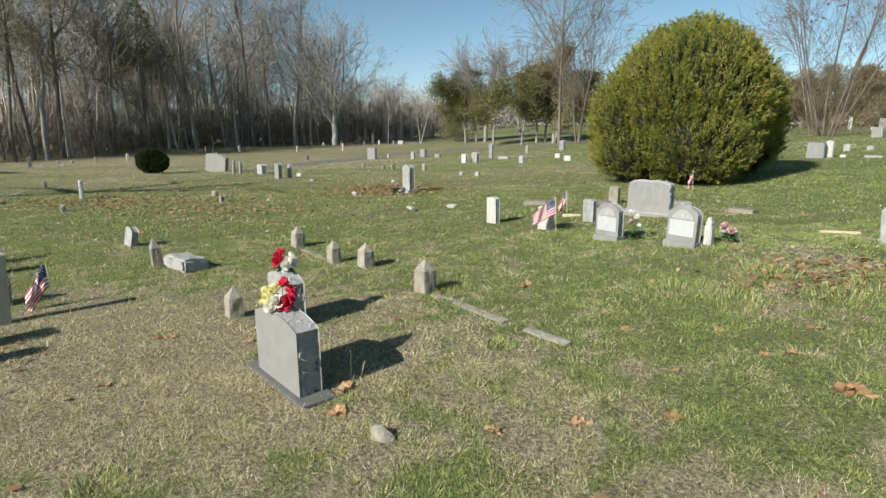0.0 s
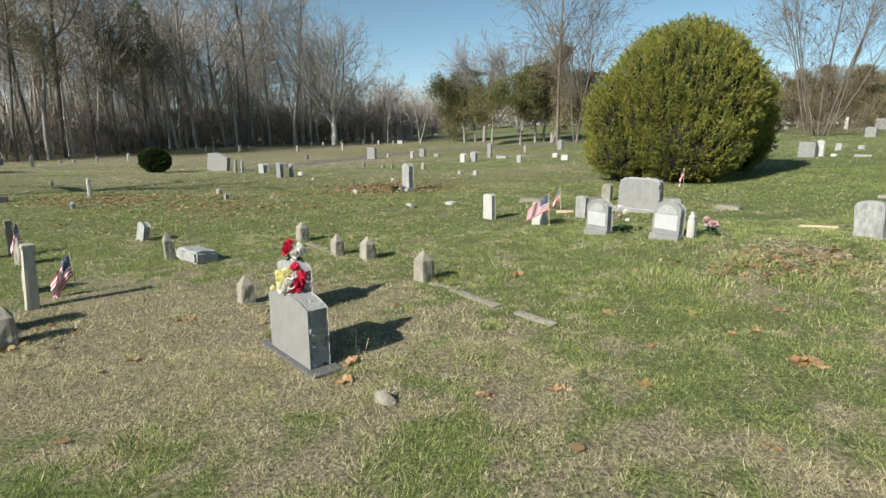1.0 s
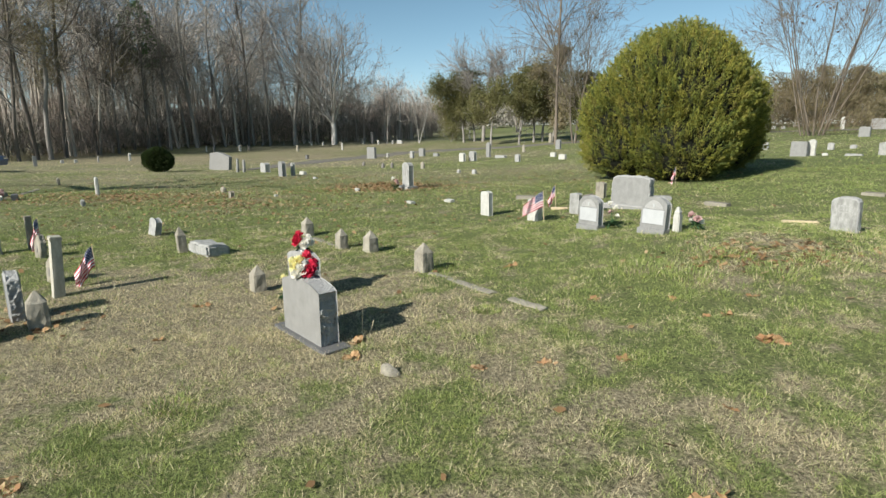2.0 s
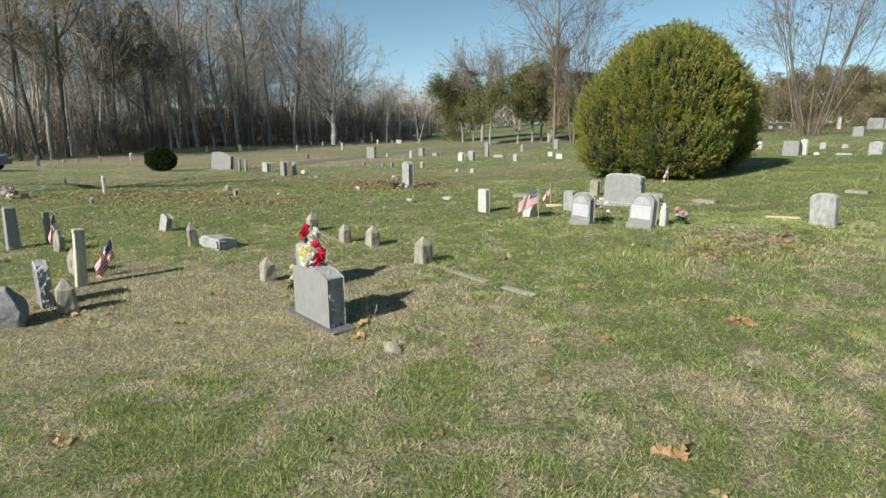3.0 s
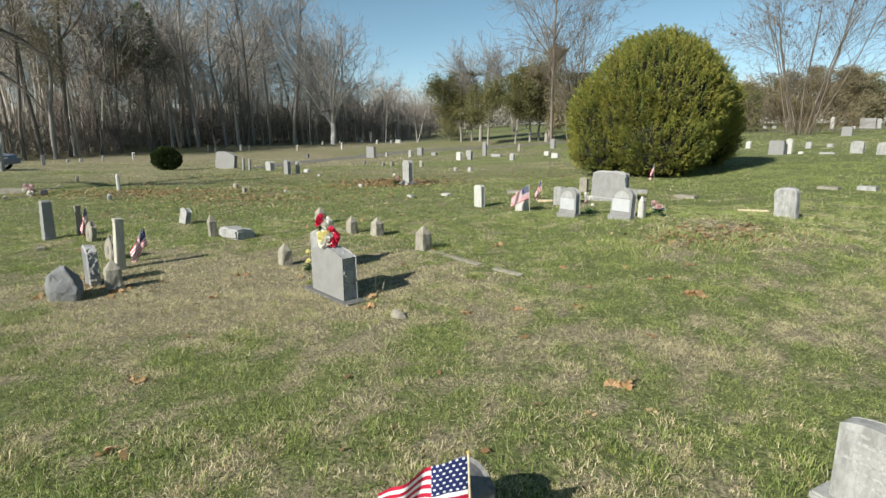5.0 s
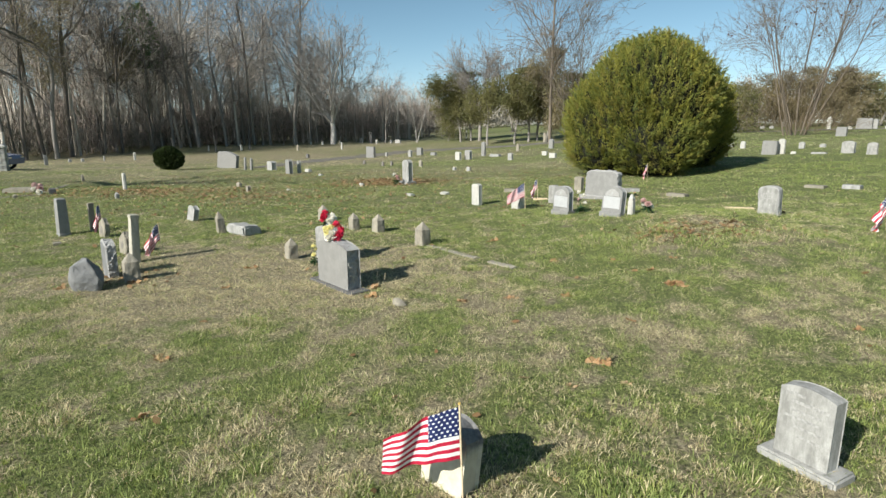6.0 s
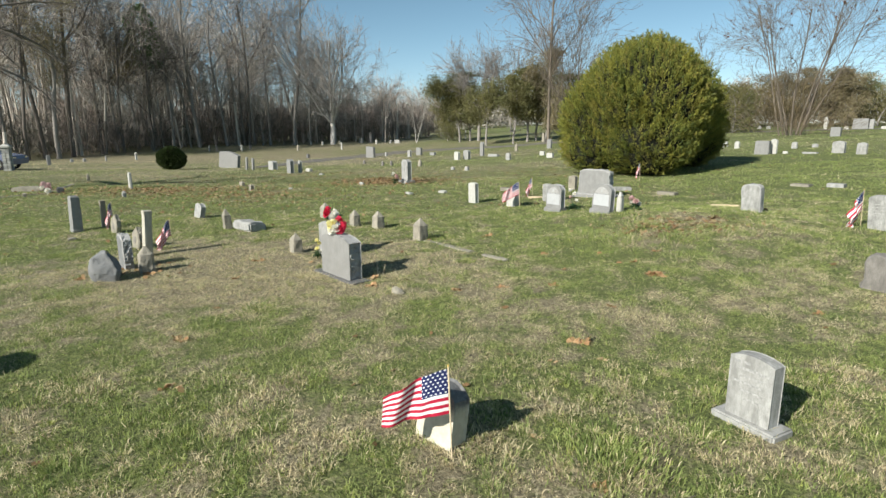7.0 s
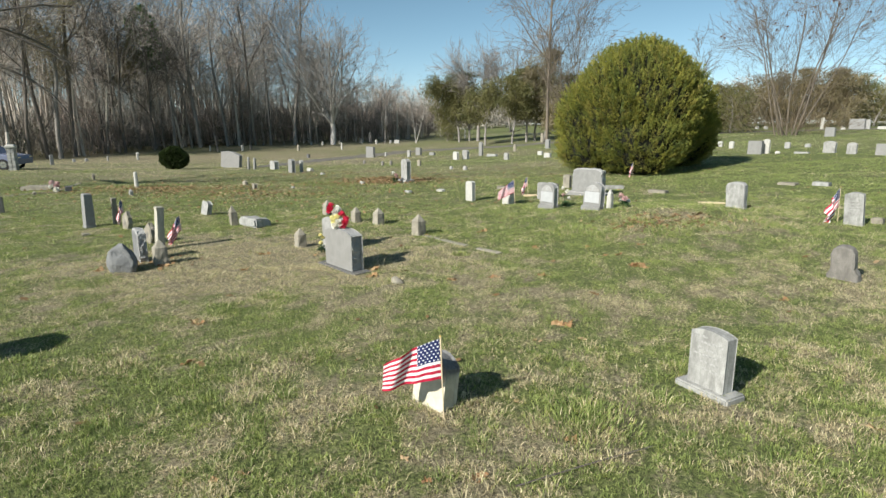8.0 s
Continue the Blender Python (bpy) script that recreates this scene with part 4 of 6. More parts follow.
far_stone(-25.79, 76.11, 0.47, 0.62, "arch", BROWN_STONE, DARK_FAR)
far_stone(-18.71, 73.86, 0.46, 0.83, "point", CONCRETE, DARK_FAR)
far_stone(-12.95, 74.34, 0.31, 0.92, "post", WHITE_STONE, WHITE_FAR)
far_stone(-10.63, 28.95, 0.19, 0.70, "post", GRANITE, GREY_FAR, ROW, 8)
far_stone(-10.23, 28.77, 0.22, 0.64, "post", GRANITE, GREY_FAR, ROW, 6)
far_stone(-8.95, 28.18, 0.69, 0.47, "arch", MARBLE, WHITE_FAR)
far_stone(-6.83, 23.66, 0.43, 0.64, "arch", GRANITE, GREY_FAR)
far_stone(-6.46, 24.01, 0.22, 0.57, "arch", MARBLE, GREY_FAR)
far_stone(-6.26, 24.97, 0.45, 0.14, "block", WHITE_STONE, WHITE_FAR)
far_stone(-14.31, 60.23, 0.50, 0.44, "block", GRANITE_DARK, DARK_FAR)
far_stone(-2.43, 15.60, 0.23, 0.09, "block", WHITE_STONE, WHITE_FAR)
far_stone(-6.67, 53.93, 1.47, 1.07, "block", GRANITE, GREY_FAR)
far_stone(-5.33, 56.00, 0.35, 0.41, "block", MARBLE, WHITE_FAR)
far_stone(-3.09, 29.42, 0.20, 0.26, "point", BROWN_STONE, DARK_FAR)
far_stone(-2.56, 28.93, 0.19, 0.29, "point", BROWN_STONE, DARK_FAR)
far_stone(-4.70, 33.79, 0.22, 0.26, "point", BROWN_STONE, DARK_FAR)
far_stone(-1.84, 53.39, 0.78, 0.73, "block", GRANITE, GREY_FAR)
far_stone(-2.54, 48.49, 0.41, 0.61, "arch", MARBLE, WHITE_FAR)
far_stone(-0.89, 26.64, 0.24, 0.36, "point", CONCRETE, DARK_FAR)
far_stone(-0.46, 50.08, 0.74, 0.26, "block", GRANITE, GREY_FAR)
far_stone(1.25, 33.39, 0.40, 0.51, "arch", WHITE_STONE, WHITE_FAR)
far_stone(1.88, 33.48, 0.47, 0.58, "arch", MARBLE, GREY_FAR)
far_stone(3.25, 38.84, 0.33, 1.00, "arch", GRANITE, GREY_FAR)
far_stone(3.83, 36.03, 0.94, 0.16, "block", MARBLE, WHITE_FAR)
far_stone(3.99, 29.08, 0.29, 0.39, "arch", MARBLE, WHITE_FAR)
far_stone(6.56, 44.98, 0.29, 0.67, "point", CONCRETE, DARK_FAR)
far_stone(6.55, 32.71, 0.39, 0.25, "block", WHITE_STONE, WHITE_FAR)
far_stone(6.31, 28.95, 0.45, 0.26, "block", WHITE_STONE, WHITE_FAR)
far_stone(9.58, 46.32, 0.44, 0.78, "arch", GRANITE, GREY_FAR)
far_stone(1.28, 21.24, 0.22, 0.17, "block", MARBLE, WHITE_FAR)
far_stone(0.71, 22.08, 0.20, 0.13, "block", MARBLE, WHITE_FAR)
far_stone(-6.64, 16.45, 0.28, 0.16, "point", CONCRETE, DARK_FAR)
far_stone(-5.70, 14.55, 0.18, 0.18, "arch", CONCRETE, DARK_FAR)
far_stone(-4.54, 14.72, 0.14, 0.05, "block", WHITE_STONE, WHITE_FAR)
far_stone(-4.95, 21.52, 0.30, 0.07, "block", MARBLE, WHITE_FAR)
far_stone(15.62, 26.82, 0.21, 0.36, "arch", WHITE_STONE, WHITE_FAR)
far_stone(15.87, 28.57, 0.22, 0.32, "arch", WHITE_STONE, WHITE_FAR)
far_stone(14.04, 21.63, 0.60, 0.57, "block", GRANITE, GREY_FAR)
far_stone(14.50, 21.60, 0.25, 0.62, "arch", WHITE_STONE, "white marble headstone beside a broad grey one")
far_stone(17.00, 24.20, 0.22, 0.30, "arch", MARBLE, WHITE_FAR)
far_stone(14.80, 21.23, 0.20, 0.10, "block", WHITE_STONE, WHITE_FAR)
far_stone(18.01, 24.24, 0.22, 0.16, "arch", MARBLE, WHITE_FAR)
far_stone(15.39, 20.49, 0.57, 0.07, "block", MARBLE, WHITE_FAR)
far_stone(16.22, 20.03, 0.42, 0.47, "arch", MARBLE, GREY_FAR)
far_stone(16.35, 18.93, 0.31, 0.44, "arch", MARBLE, GREY_FAR)
far_stone(16.69, 17.73, 0.50, 0.42, "block", GRANITE, GREY_FAR)
far_stone(46.71, 66.57, 0.41, 1.37, "post", WHITE_STONE, "slender white monument among the far graves")
far_stone(26.72, 35.58, 0.61, 0.61, "block", GRANITE, GREY_FAR)
far_stone(49.78, 64.98, 1.61, 1.21, "block", GRANITE, GREY_FAR)
far_stone(47.35, 63.83, 0.40, 0.33, "arch", WHITE_STONE, WHITE_FAR)
far_stone(50.73, 64.54, 0.53, 1.13, "arch", MARBLE, GREY_FAR)
far_stone(52.16, 63.87, 1.19, 0.33, "block", WHITE_STONE, WHITE_FAR)
far_stone(40.71, 70.09, 0.43, 0.36, "arch", MARBLE, WHITE_FAR)
far_stone(41.55, 69.53, 0.43, 0.36, "arch", MARBLE, WHITE_FAR)
far_stone(-15.84, 89.59, 0.36, 0.55, "arch", CONCRETE, DARK_FAR)
far_stone(-7.45, 87.30, 0.44, 0.53, "arch", MARBLE, WHITE_FAR)
far_stone(-12.86, 93.14, 1.14, 0.85, "block", GRANITE, GREY_FAR)
far_stone(-11.04, 91.39, 0.84, 1.77, "block", GRANITE_DARK, GREY_FAR)
far_stone(-6.28, 85.85, 1.40, 0.53, "block", MARBLE, GREY_FAR)
far_stone(-9.67, 87.21, 0.36, 0.62, "arch", WHITE_STONE, WHITE_FAR)
far_stone(-18.30, 88.21, 0.36, 0.54, "arch", WHITE_STONE, WHITE_FAR)
far_stone(-20.29, 89.11, 0.36, 0.54, "arch", WHITE_STONE, WHITE_FAR)
far_stone(-25.02, 90.54, 0.37, 0.55, "arch", CONCRETE, DARK_FAR)
far_stone(-27.85, 88.67, 0.36, 0.45, "arch", MARBLE, WHITE_FAR)
far_stone(4.93, 85.91, 0.26, 1.58, "post", WHITE_STONE, WHITE_FAR)
far_stone(4.30, 87.55, 0.27, 1.43, "post", WHITE_STONE, WHITE_FAR)
far_stone(12.40, 64.90, 0.40, 1.07, "post", CONCRETE, DARK_FAR)
tilted = far_stone(-12.91, 32.51, 1.42, 0.99, "arch", STEEL_GRANITE, "broad tilted grey headstone far off on the lawn", ROW + 30, 9)


# ---- trees ----
def grow(rng, tall, radius, spread, levels, limbs, clear=0.3, up=0.35, forks=None, gnarl=0.12):
    """Segments (place, place, radius, radius) of a bare tree: a trunk, limbs, branches and twigs."""
    segs = []

    def shoot(p, d, length, r, level):
        pieces = 5 if level == 0 else 4 if level == 1 else 3 if level == 2 else 2
        step, here = length / pieces, p
        for k in range(pieces):
            d = d + rng.normal(0, gnarl * (0.5 if level == 0 else 1.3), 3)
            d[2] += up * (0.15 if level else 0.3) * step / max(length, 0.1)
            d = d / np.linalg.norm(d)
            r1 = r * (1 - 0.16 * (1 if level else 0.8))
            there = here + d * step
            segs.append((here, there, r, r1))
            frac = (k + 1) / pieces
            if level < levels and (level > 0 or frac > clear):
                count = limbs[min(level, len(limbs) - 1)]
                for _ in range(int(count) + (rng.random() < count % 1)):
                    a = rng.uniform(0, 2 * np.pi)
                    side = np.cross(d, (np.cos(a), np.sin(a), 0.3 * np.sin(2 * a)))
                    side /= np.linalg.norm(side) + 1e-9
                    s = spread * rng.uniform(0.7, 1.3)
                    nd = d * np.cos(s) + side * np.sin(s)
                    nl = length * rng.uniform(0.42, 0.68) * (1.15 - 0.45 * frac if level == 0 else 1.0)
                    shoot(here + d * step * rng.uniform(0.2, 1.0), nd, nl, r1 * rng.uniform(0.42, 0.62), level + 1)
            here, r = there, r1

    if forks:
        for _ in range(forks[0]):
            a, s = rng.uniform(0, 2 * np.pi), rng.uniform(0.3, 1.0) * forks[1]
            foot = np.array([np.cos(a), np.sin(a), 0]) * forks[2] * rng.uniform(0.2, 1)
            d = np.array([np.cos(a) * np.sin(s), np.sin(a) * np.sin(s), np.cos(s)])
            shoot(foot + np.array([0, 0, forks[3]]), d, tall * rng.uniform(0.75, 1.0), radius * rng.uniform(0.6, 1.0), 0)
    else:
        shoot(np.array([0.0, 0, -0.3]), np.array([0.0, 0, 1]), tall, radius, 0)
    return segs


def tubes(segs, thin, sides=(6, 3)):
    """Verts and faces of the segments as tapered tubes; the thin ones have three sides."""
    V, Q, count = [], [], 0
    P0, P1 = np.array([s[0] for s in segs]), np.array([s[1] for s in segs])
    R0, R1 = np.maximum(np.array([s[2] for s in segs]), thin), np.maximum(np.array([s[3] for s in segs]), thin * 0.8)
    D = P1 - P0
    D /= np.linalg.norm(D, axis=1)[:, None] + 1e-9
    A = np.cross(D, np.where(np.abs(D[:, 2:3]) > 0.9, [[1.0, 0, 0]], [[0, 0, 1.0]]))
    A /= np.linalg.norm(A, axis=1)[:, None] + 1e-9
    B = np.cross(D, A)
    for big in (True, False):
        k = sides[0] if big else sides[1]
        pick = (R0 > thin * 3.5) == big
        n = int(pick.sum())
        if not n:
            continue
        t = 2 * np.pi * np.arange(k) / k
        ring = A[pick][:, None] * np.cos(t)[None, :, None] + B[pick][:, None] * np.sin(t)[None, :, None]
        v = np.concatenate([P0[pick][:, None] + ring * R0[pick][:, None, None], P1[pick][:, None] + ring * R1[pick][:, None, None]], 1)
        base = count + 2 * k * np.arange(n)[:, None]
        i, j = np.arange(k), (np.arange(k) + 1) % k
        q = np.stack([base + i, base + j, base + k + j, base + k + i], 2).reshape(-1, 4)
        V.append(v.reshape(-1, 3))
        Q.append(q)
        count += 2 * k * n
    return np.concatenate(V), np.concatenate(Q)


def sprays(points, out, size, rng, droop=0.2, slim=0.35, jitter=0.6, pair=True, face=None):
    """Leafy sprays: crossed pairs of pointed leaves at points, turned outwards."""
    n = len(points)
    d = out + rng.normal(0, jitter, (n, 3))
    d[:, 2] -= droop
    d /= np.linalg.norm(d, axis=1)[:, None] + 1e-9
    a = np.cross(d, rng.normal(0, 1, (n, 3)) if face is None else face + rng.normal(0, 0.45, (n, 3)))
    a /= np.linalg.norm(a, axis=1)[:, None] + 1e-9
    b = np.cross(d, a)
    s = (size * rng.uniform(0.6, 1.4, n))[:, None]
    V, T = [], []
    for w in (a, b) if pair else (a,):
        V.append(np.stack([points, points + d * s * 0.5 + w * s * slim, points + d * s, points + d * s * 0.5 - w * s * slim], 1))
    V = np.stack(V, 1).reshape(-1, 3)
    return V, np.arange(len(V)).reshape(-1, 4)


def bare_tree(name, x, y, segs, thin, material, label, group="bare winter trees", yaw=0.0, twigs=None):
    t = new(name)
    t.matrix_world = pose(x, y, on(x, y), 0, 0, yaw)
    tagged(t, label, "tree", group)
    big = [s for s in segs if s[2] > thin * 3.5]
    fine = [s for s in segs if s[2] <= thin * 3.5]
    for key, some in (("trunk", big), ("crown", fine)):
        if some:
            ob = new(key, raw_mesh(key, *tubes(some, thin), twigs if twigs and key == "crown" else material, (), True))
            ob.parent = t
    return t


def lobed_crown(name, x, y, lobes, count, size, leaf, label, category, seed, trunk=None, group="", droop=0.2, core=0.86, slim=0.35, jitter=0.6, pair=True, relief=1.0, up=0.5, holes=0.0, yaw=0.0):
    """An evergreen: lobes (x, y, z, rx, ry, rz) clothed in sprays, over a near-black core for the shade inside."""
    rng = np.random.default_rng(seed)
    t = new(name)
    t.matrix_world = pose(x, y, on(x, y), 0, 0, yaw)
    tagged(t, label, category, group)
    L = np.array(lobes, float)
    area = L[:, 3] * L[:, 5]
    pts, outs = [], []
    for l, share in zip(L, area / area.sum()):
        n = int(count * share)
        d = rng.normal(0, 1, (n, 3))
        d /= np.linalg.norm(d, axis=1)[:, None]
        r = 0.90 + 0.13 * rng.random(n) ** 2
        turn = np.arctan2(d[:, 1], d[:, 0]) * 2
        rough = 1 + relief * (0.12 * value_noise(turn * 2.2 + l[0] * 9, d[:, 2] * 2.0 + l[1] * 7, 1.0, seed) + 0.15 * value_noise(turn * 6 + l[0], d[:, 2] * 6, 1.0, seed + 1) - 0.15)
        p = l[:3] + d * l[3:] * (r * rough)[:, None]
        inside = np.zeros(n, bool)
        for o in L:
            if o is not l:
                inside |= (((p - o[:3]) / (o[3:] * 0.84)) ** 2).sum(1) < 1
        keep = ~inside & (p[:, 2] > 0.04)
        if holes:
            keep &= 0.5 * value_noise(turn * 4.0 + l[2], d[:, 2] * 5 + l[0] * 3, 1.0, seed + 2) + 0.5 * value_noise(turn * 7 + l[2], d[:, 2] * 5, 1.0, seed + 3) + 0.12 * rng.random(n) > holes + 0.1
        pts.append(p[keep])
        outs.append((d / l[3:])[keep] * l[3:].min())
    pts, outs = np.concatenate(pts), np.concatenate(outs)
    outs /= np.linalg.norm(outs, axis=1)[:, None]
    ob = new("crown", raw_mesh("crown", *sprays(pts, outs + [0, 0, up], size, rng, droop, slim, jitter, pair, None if pair else outs), leaf))
    ob.parent = t
    # solid filler lobes, coloured as the shade behind the sprays
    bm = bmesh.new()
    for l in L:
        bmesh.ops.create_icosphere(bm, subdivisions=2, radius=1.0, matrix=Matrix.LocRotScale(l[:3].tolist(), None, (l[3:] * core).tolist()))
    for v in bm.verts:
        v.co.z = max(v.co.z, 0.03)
    part("inner_mass", bm, SHADE_CORE, t, "near-black core standing in for inner shade")
    if trunk:
        ob = new("trunk", raw_mesh("trunk", *tubes(trunk, 0.02), BARK_GREY, (), True))
        ob.parent = t
    return t


# the great juniper
JUNIPER_LOBES = [
    (0.00, 0.00, 1.96, 2.15, 2.10, 2.26), (-1.31, -0.10, 1.59, 1.30, 1.35, 1.57), (-1.26, -0.60, 0.75, 1.20, 1.05, 0.89), (1.21, 0.90, 2.01, 1.38, 1.45, 1.61), (1.79, 1.80, 1.22, 1.02, 0.95, 1.26),
    (1.55, 1.90, 0.65, 0.83, 0.85, 0.70), (0.19, -1.22, 0.94, 1.38, 1.12, 1.12), (-0.34, -0.90, 1.78, 1.30, 1.15, 1.51), (0.73, -0.35, 2.76, 0.99, 1.10, 1.23), (0.15, 0.10, 3.27, 1.12, 1.15, 1.03),
]


def juniper(x, y, yaw, plumes, seed):
    """A dense evergreen clothed in upright plumes of fine sprays; a near-black core darkens the clefts between them."""
    rng = np.random.default_rng(seed)
    t = new("juniper_tree")
    t.matrix_world = pose(x, y, on(x, y), 0, 0, yaw)
    tagged(t, "great rounded juniper, dense yellow-green foliage down to the grass", "juniper")
    L = np.array(JUNIPER_LOBES)
    area = L[:, 3] * L[:, 5]
    P, N = [], []
    for l, share in zip(L, area / area.sum()):
        n = int(plumes * share)
        d = rng.normal(0, 1, (n, 3))
        d /= np.linalg.norm(d, axis=1)[:, None]
        p = l[:3] + d * l[3:] * rng.uniform(0.90, 1.0, (n, 1))
        keep = p[:, 2] > 0.05
        for o in L:
            if o is not l:
                keep &= (((p - o[:3]) / (o[3:] * 0.90)) ** 2).sum(1) > 1
        P.append(p[keep])
        N.append((d / l[3:])[keep])
    P, N = np.concatenate(P), np.concatenate(N)
    N /= np.linalg.norm(N, axis=1)[:, None]
    n, per = len(P), 50
    axis = 0.60 * N + [0, 0, 0.75] + rng.normal(0, 0.20, (n, 3))
    axis /= np.linalg.norm(axis, axis=1)[:, None]
    long, thick, tone = rng.uniform(0.28, 0.56, n), rng.uniform(0.045, 0.085, n), np.clip(rng.normal(0.45, 0.24, n), 0, 1)
    k = np.repeat(np.arange(n), per)
    f = rng.random(n * per) ** 0.8
    off = rng.normal(0, 1, (n * per, 3))
    off /= np.linalg.norm(off, axis=1)[:, None]
    off -= axis[k] * (off * axis[k]).sum(1)[:, None]
    r = thick[k] * np.sin(np.pi * (0.12 + 0.80 * f)) * rng.uniform(0.6, 1.1, n * per)
    pts = P[k] - N[k] * 0.05 + axis[k] * ((f - 0.25) * long[k])[:, None] + off * r[:, None]
    out = off * 0.4 + axis[k] * 1.0
    out /= np.linalg.norm(out, axis=1)[:, None]
    good = pts[:, 2] > 0.02
    v, q = sprays(pts[good], out[good], 0.058, rng, 0.0, 0.17, 0.22, False, (off + 0.5 * N[k])[good] * 2)
    ob = new("crown", raw_mesh("crown", v, q, JUNIPER, [("tone", np.repeat(tone[k][good], 4))]))
    ob.parent = t
    # black filler lobes put shade into the clefts between plumes
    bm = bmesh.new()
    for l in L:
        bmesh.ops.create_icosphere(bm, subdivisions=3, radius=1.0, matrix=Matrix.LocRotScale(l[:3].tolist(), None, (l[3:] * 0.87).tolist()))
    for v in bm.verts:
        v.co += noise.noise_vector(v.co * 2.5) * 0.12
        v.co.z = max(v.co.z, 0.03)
    part("inner_mass", bm, SHADE_CORE, t, "near-black core standing in for inner shade")
    ob = new("trunk", raw_mesh("trunk", *tubes(grow(np.random.default_rng(3), 2.0, 0.16, 0.6, 1, (2,), 0.2), 0.02), BARK_GREY, (), True))
    ob.parent = t


juniper(6.95, 16.6, -19, 12500, 5)
lobed_crown("round_bush", -15.55, 30.6, [(0, 0, 0.66, 0.66, 0.66, 0.62), (-0.34, 0.1, 0.66, 0.50, 0.5, 0.50), (0.36, -0.1, 0.60, 0.48, 0.5, 0.46), (0.1, -0.2, 0.95, 0.40, 0.4, 0.36)], 9000, 0.10, BUSH, "clipped round dark green bush on the lawn", "bush", 6)


# bare trees that stand alone
rng = np.random.default_rng(21)
bare_tree("sycamore", -16.96, 90.19, grow(np.random.default_rng(223), 14.5, 0.22, 0.58, 4, (1.8, 1.6, 1.3, 0.9), 0.12, 0.35, (7, 0.80, 0.25, 3.4), 0.13) + [(np.array([0, 0, -0.3]), np.array([0.1, 0, 2.2]), 0.46, 0.42), (np.array([0.1, 0, 2.2]), np.array([0.0, 0, 3.6]), 0.42, 0.36)], 0.020, BARK_WHITE, "tall pale-barked bare sycamore at the wood's edge", "bare winter trees", 0.0, BARK_GREY)
bare_tree("tall_tree", -23.14, 90.03, grow(rng, 23, 0.30, 0.6, 4, (2.2, 1.7, 1.6, 1.2), 0.45, 0.4, None, 0.13), 0.022, BARK_GREY, "tall straight bare tree in front of the wood")
bare_tree("tall_tree", 12.20, 60.81, grow(np.random.default_rng(307), 16.5, 0.19, 0.66, 4, (3.2, 1.8, 1.5, 1.2), 0.48, 0.45, None, 0.05), 0.016, BARK_TAN, "tall bare tree standing among the cedars")
bare_tree("tall_tree", 14.10, 60.48, grow(np.random.default_rng(44), 11.5, 0.14, 0.52, 4, (1.8, 1.7, 1.5, 1.2), 0.35, 0.45, (3, 0.34, 0.3, 0), 0.12), 0.012, BARK_TAN, "bare tree with several leaning stems behind the cedars")
bare_tree("tall_tree", 5.64, 77.13, grow(np.random.default_rng(46), 7.4, 0.13, 0.50, 3, (1.5, 1.5, 1.5), 0.05, 0.5, (6, 0.72, 0.2, 4.2), 0.09) + [(np.array([0, 0, -0.3]), np.array([0.1, 0, 4.6]), 0.28, 0.22)], 0.018, BARK_GREY, "broad bare tree rising behind dark cedars")
bare_tree("tall_tree", 9.9, 74.0, grow(np.random.default_rng(49), 10.0, 0.15, 0.6, 3, (2.2, 1.9, 1.7), 0.3, 0.3, (3, 0.4, 0.2, 1.0), 0.12), 0.018, BARK_GREY, "slender bare tree behind dark cedars")
bare_tree("small_tree", -3.33, 84.34, grow(rng, 6, 0.10, 0.5, 3, (1.8, 1.6, 1.4), 0.35, 0.5, (2, 0.3, 0.1, 0)), 0.014, BARK_WHITE, "small pale bare tree at the wood's edge", "bare winter trees", 0.0, BARK_GREY)
bare_tree("small_tree", -8.46, 88.58, grow(np.random.default_rng(82), 7, 0.10, 0.5, 3, (1.8, 1.6, 1.4), 0.35, 0.5, None, 0.08), 0.016, BARK_GREY, "small grey bare tree at the wood's edge")
many_segs = grow(np.random.default_rng(216), 11.5, 0.085, 0.50, 4, (1.3, 1.4, 1.2, 1.0), 0.25, 0.75, (9, 0.50, 0.9, -0.2), 0.15)
many = bare_tree("many_stemmed_tree", 28.23, 42.79, many_segs, 0.009, BARK_TAN, "bare tree of many spreading stems from one root")
bare_tree("small_tree", 29.09, 62.58, grow(rng, 7.6, 0.10, 0.45, 4, (1.6, 1.4, 1.2, 1.0), 0.3, 0.5, (2, 0.2, 0.3, 0)), 0.016, BARK_TAN, "slim bare tree behind the great juniper")
EDGE_TREES = ((-44.8, 60.0, 19, 0.2, 0.5), (-44.9, 63.0, 21, 0.26, 0.5), (-43.6, 66.0, 20, 0.3, 0.3), (-42.4, 70.0, 17, 0.2, 0.4), (-40.8, 72.0, 17, 0.18, 0.45), (-38.9, 76.0, 14, 0.15, 0.3), (-37.5, 79.0, 18, 0.2, 0.4), (-35.5, 83.0, 22, 0.32, 0.35), (-32.5, 86.0, 20, 0.24, 0.35), (-29.7, 88.0, 21, 0.24, 0.4), (-27.0, 90.0, 20, 0.22, 0.45), (-21.0, 92.0, 14, 0.17, 0.4))
# the foremost trees of the wood, each with its own height and habit
for k, (tx, ty, tall, thick, clear) in enumerate(EDGE_TREES):
    bare_tree("woodland_tree", tx, ty, grow(np.random.default_rng(500 + k), tall, thick, 0.62, 4, (2.0, 1.5, 1.35, 1.0), clear, 0.35, None, 0.12), 0.026, BARK_DARK if k % 4 == 1 or k < 5 else BARK_GREY, "tall bare winter tree at the front of the wood", "bare winter trees", 70 * k)


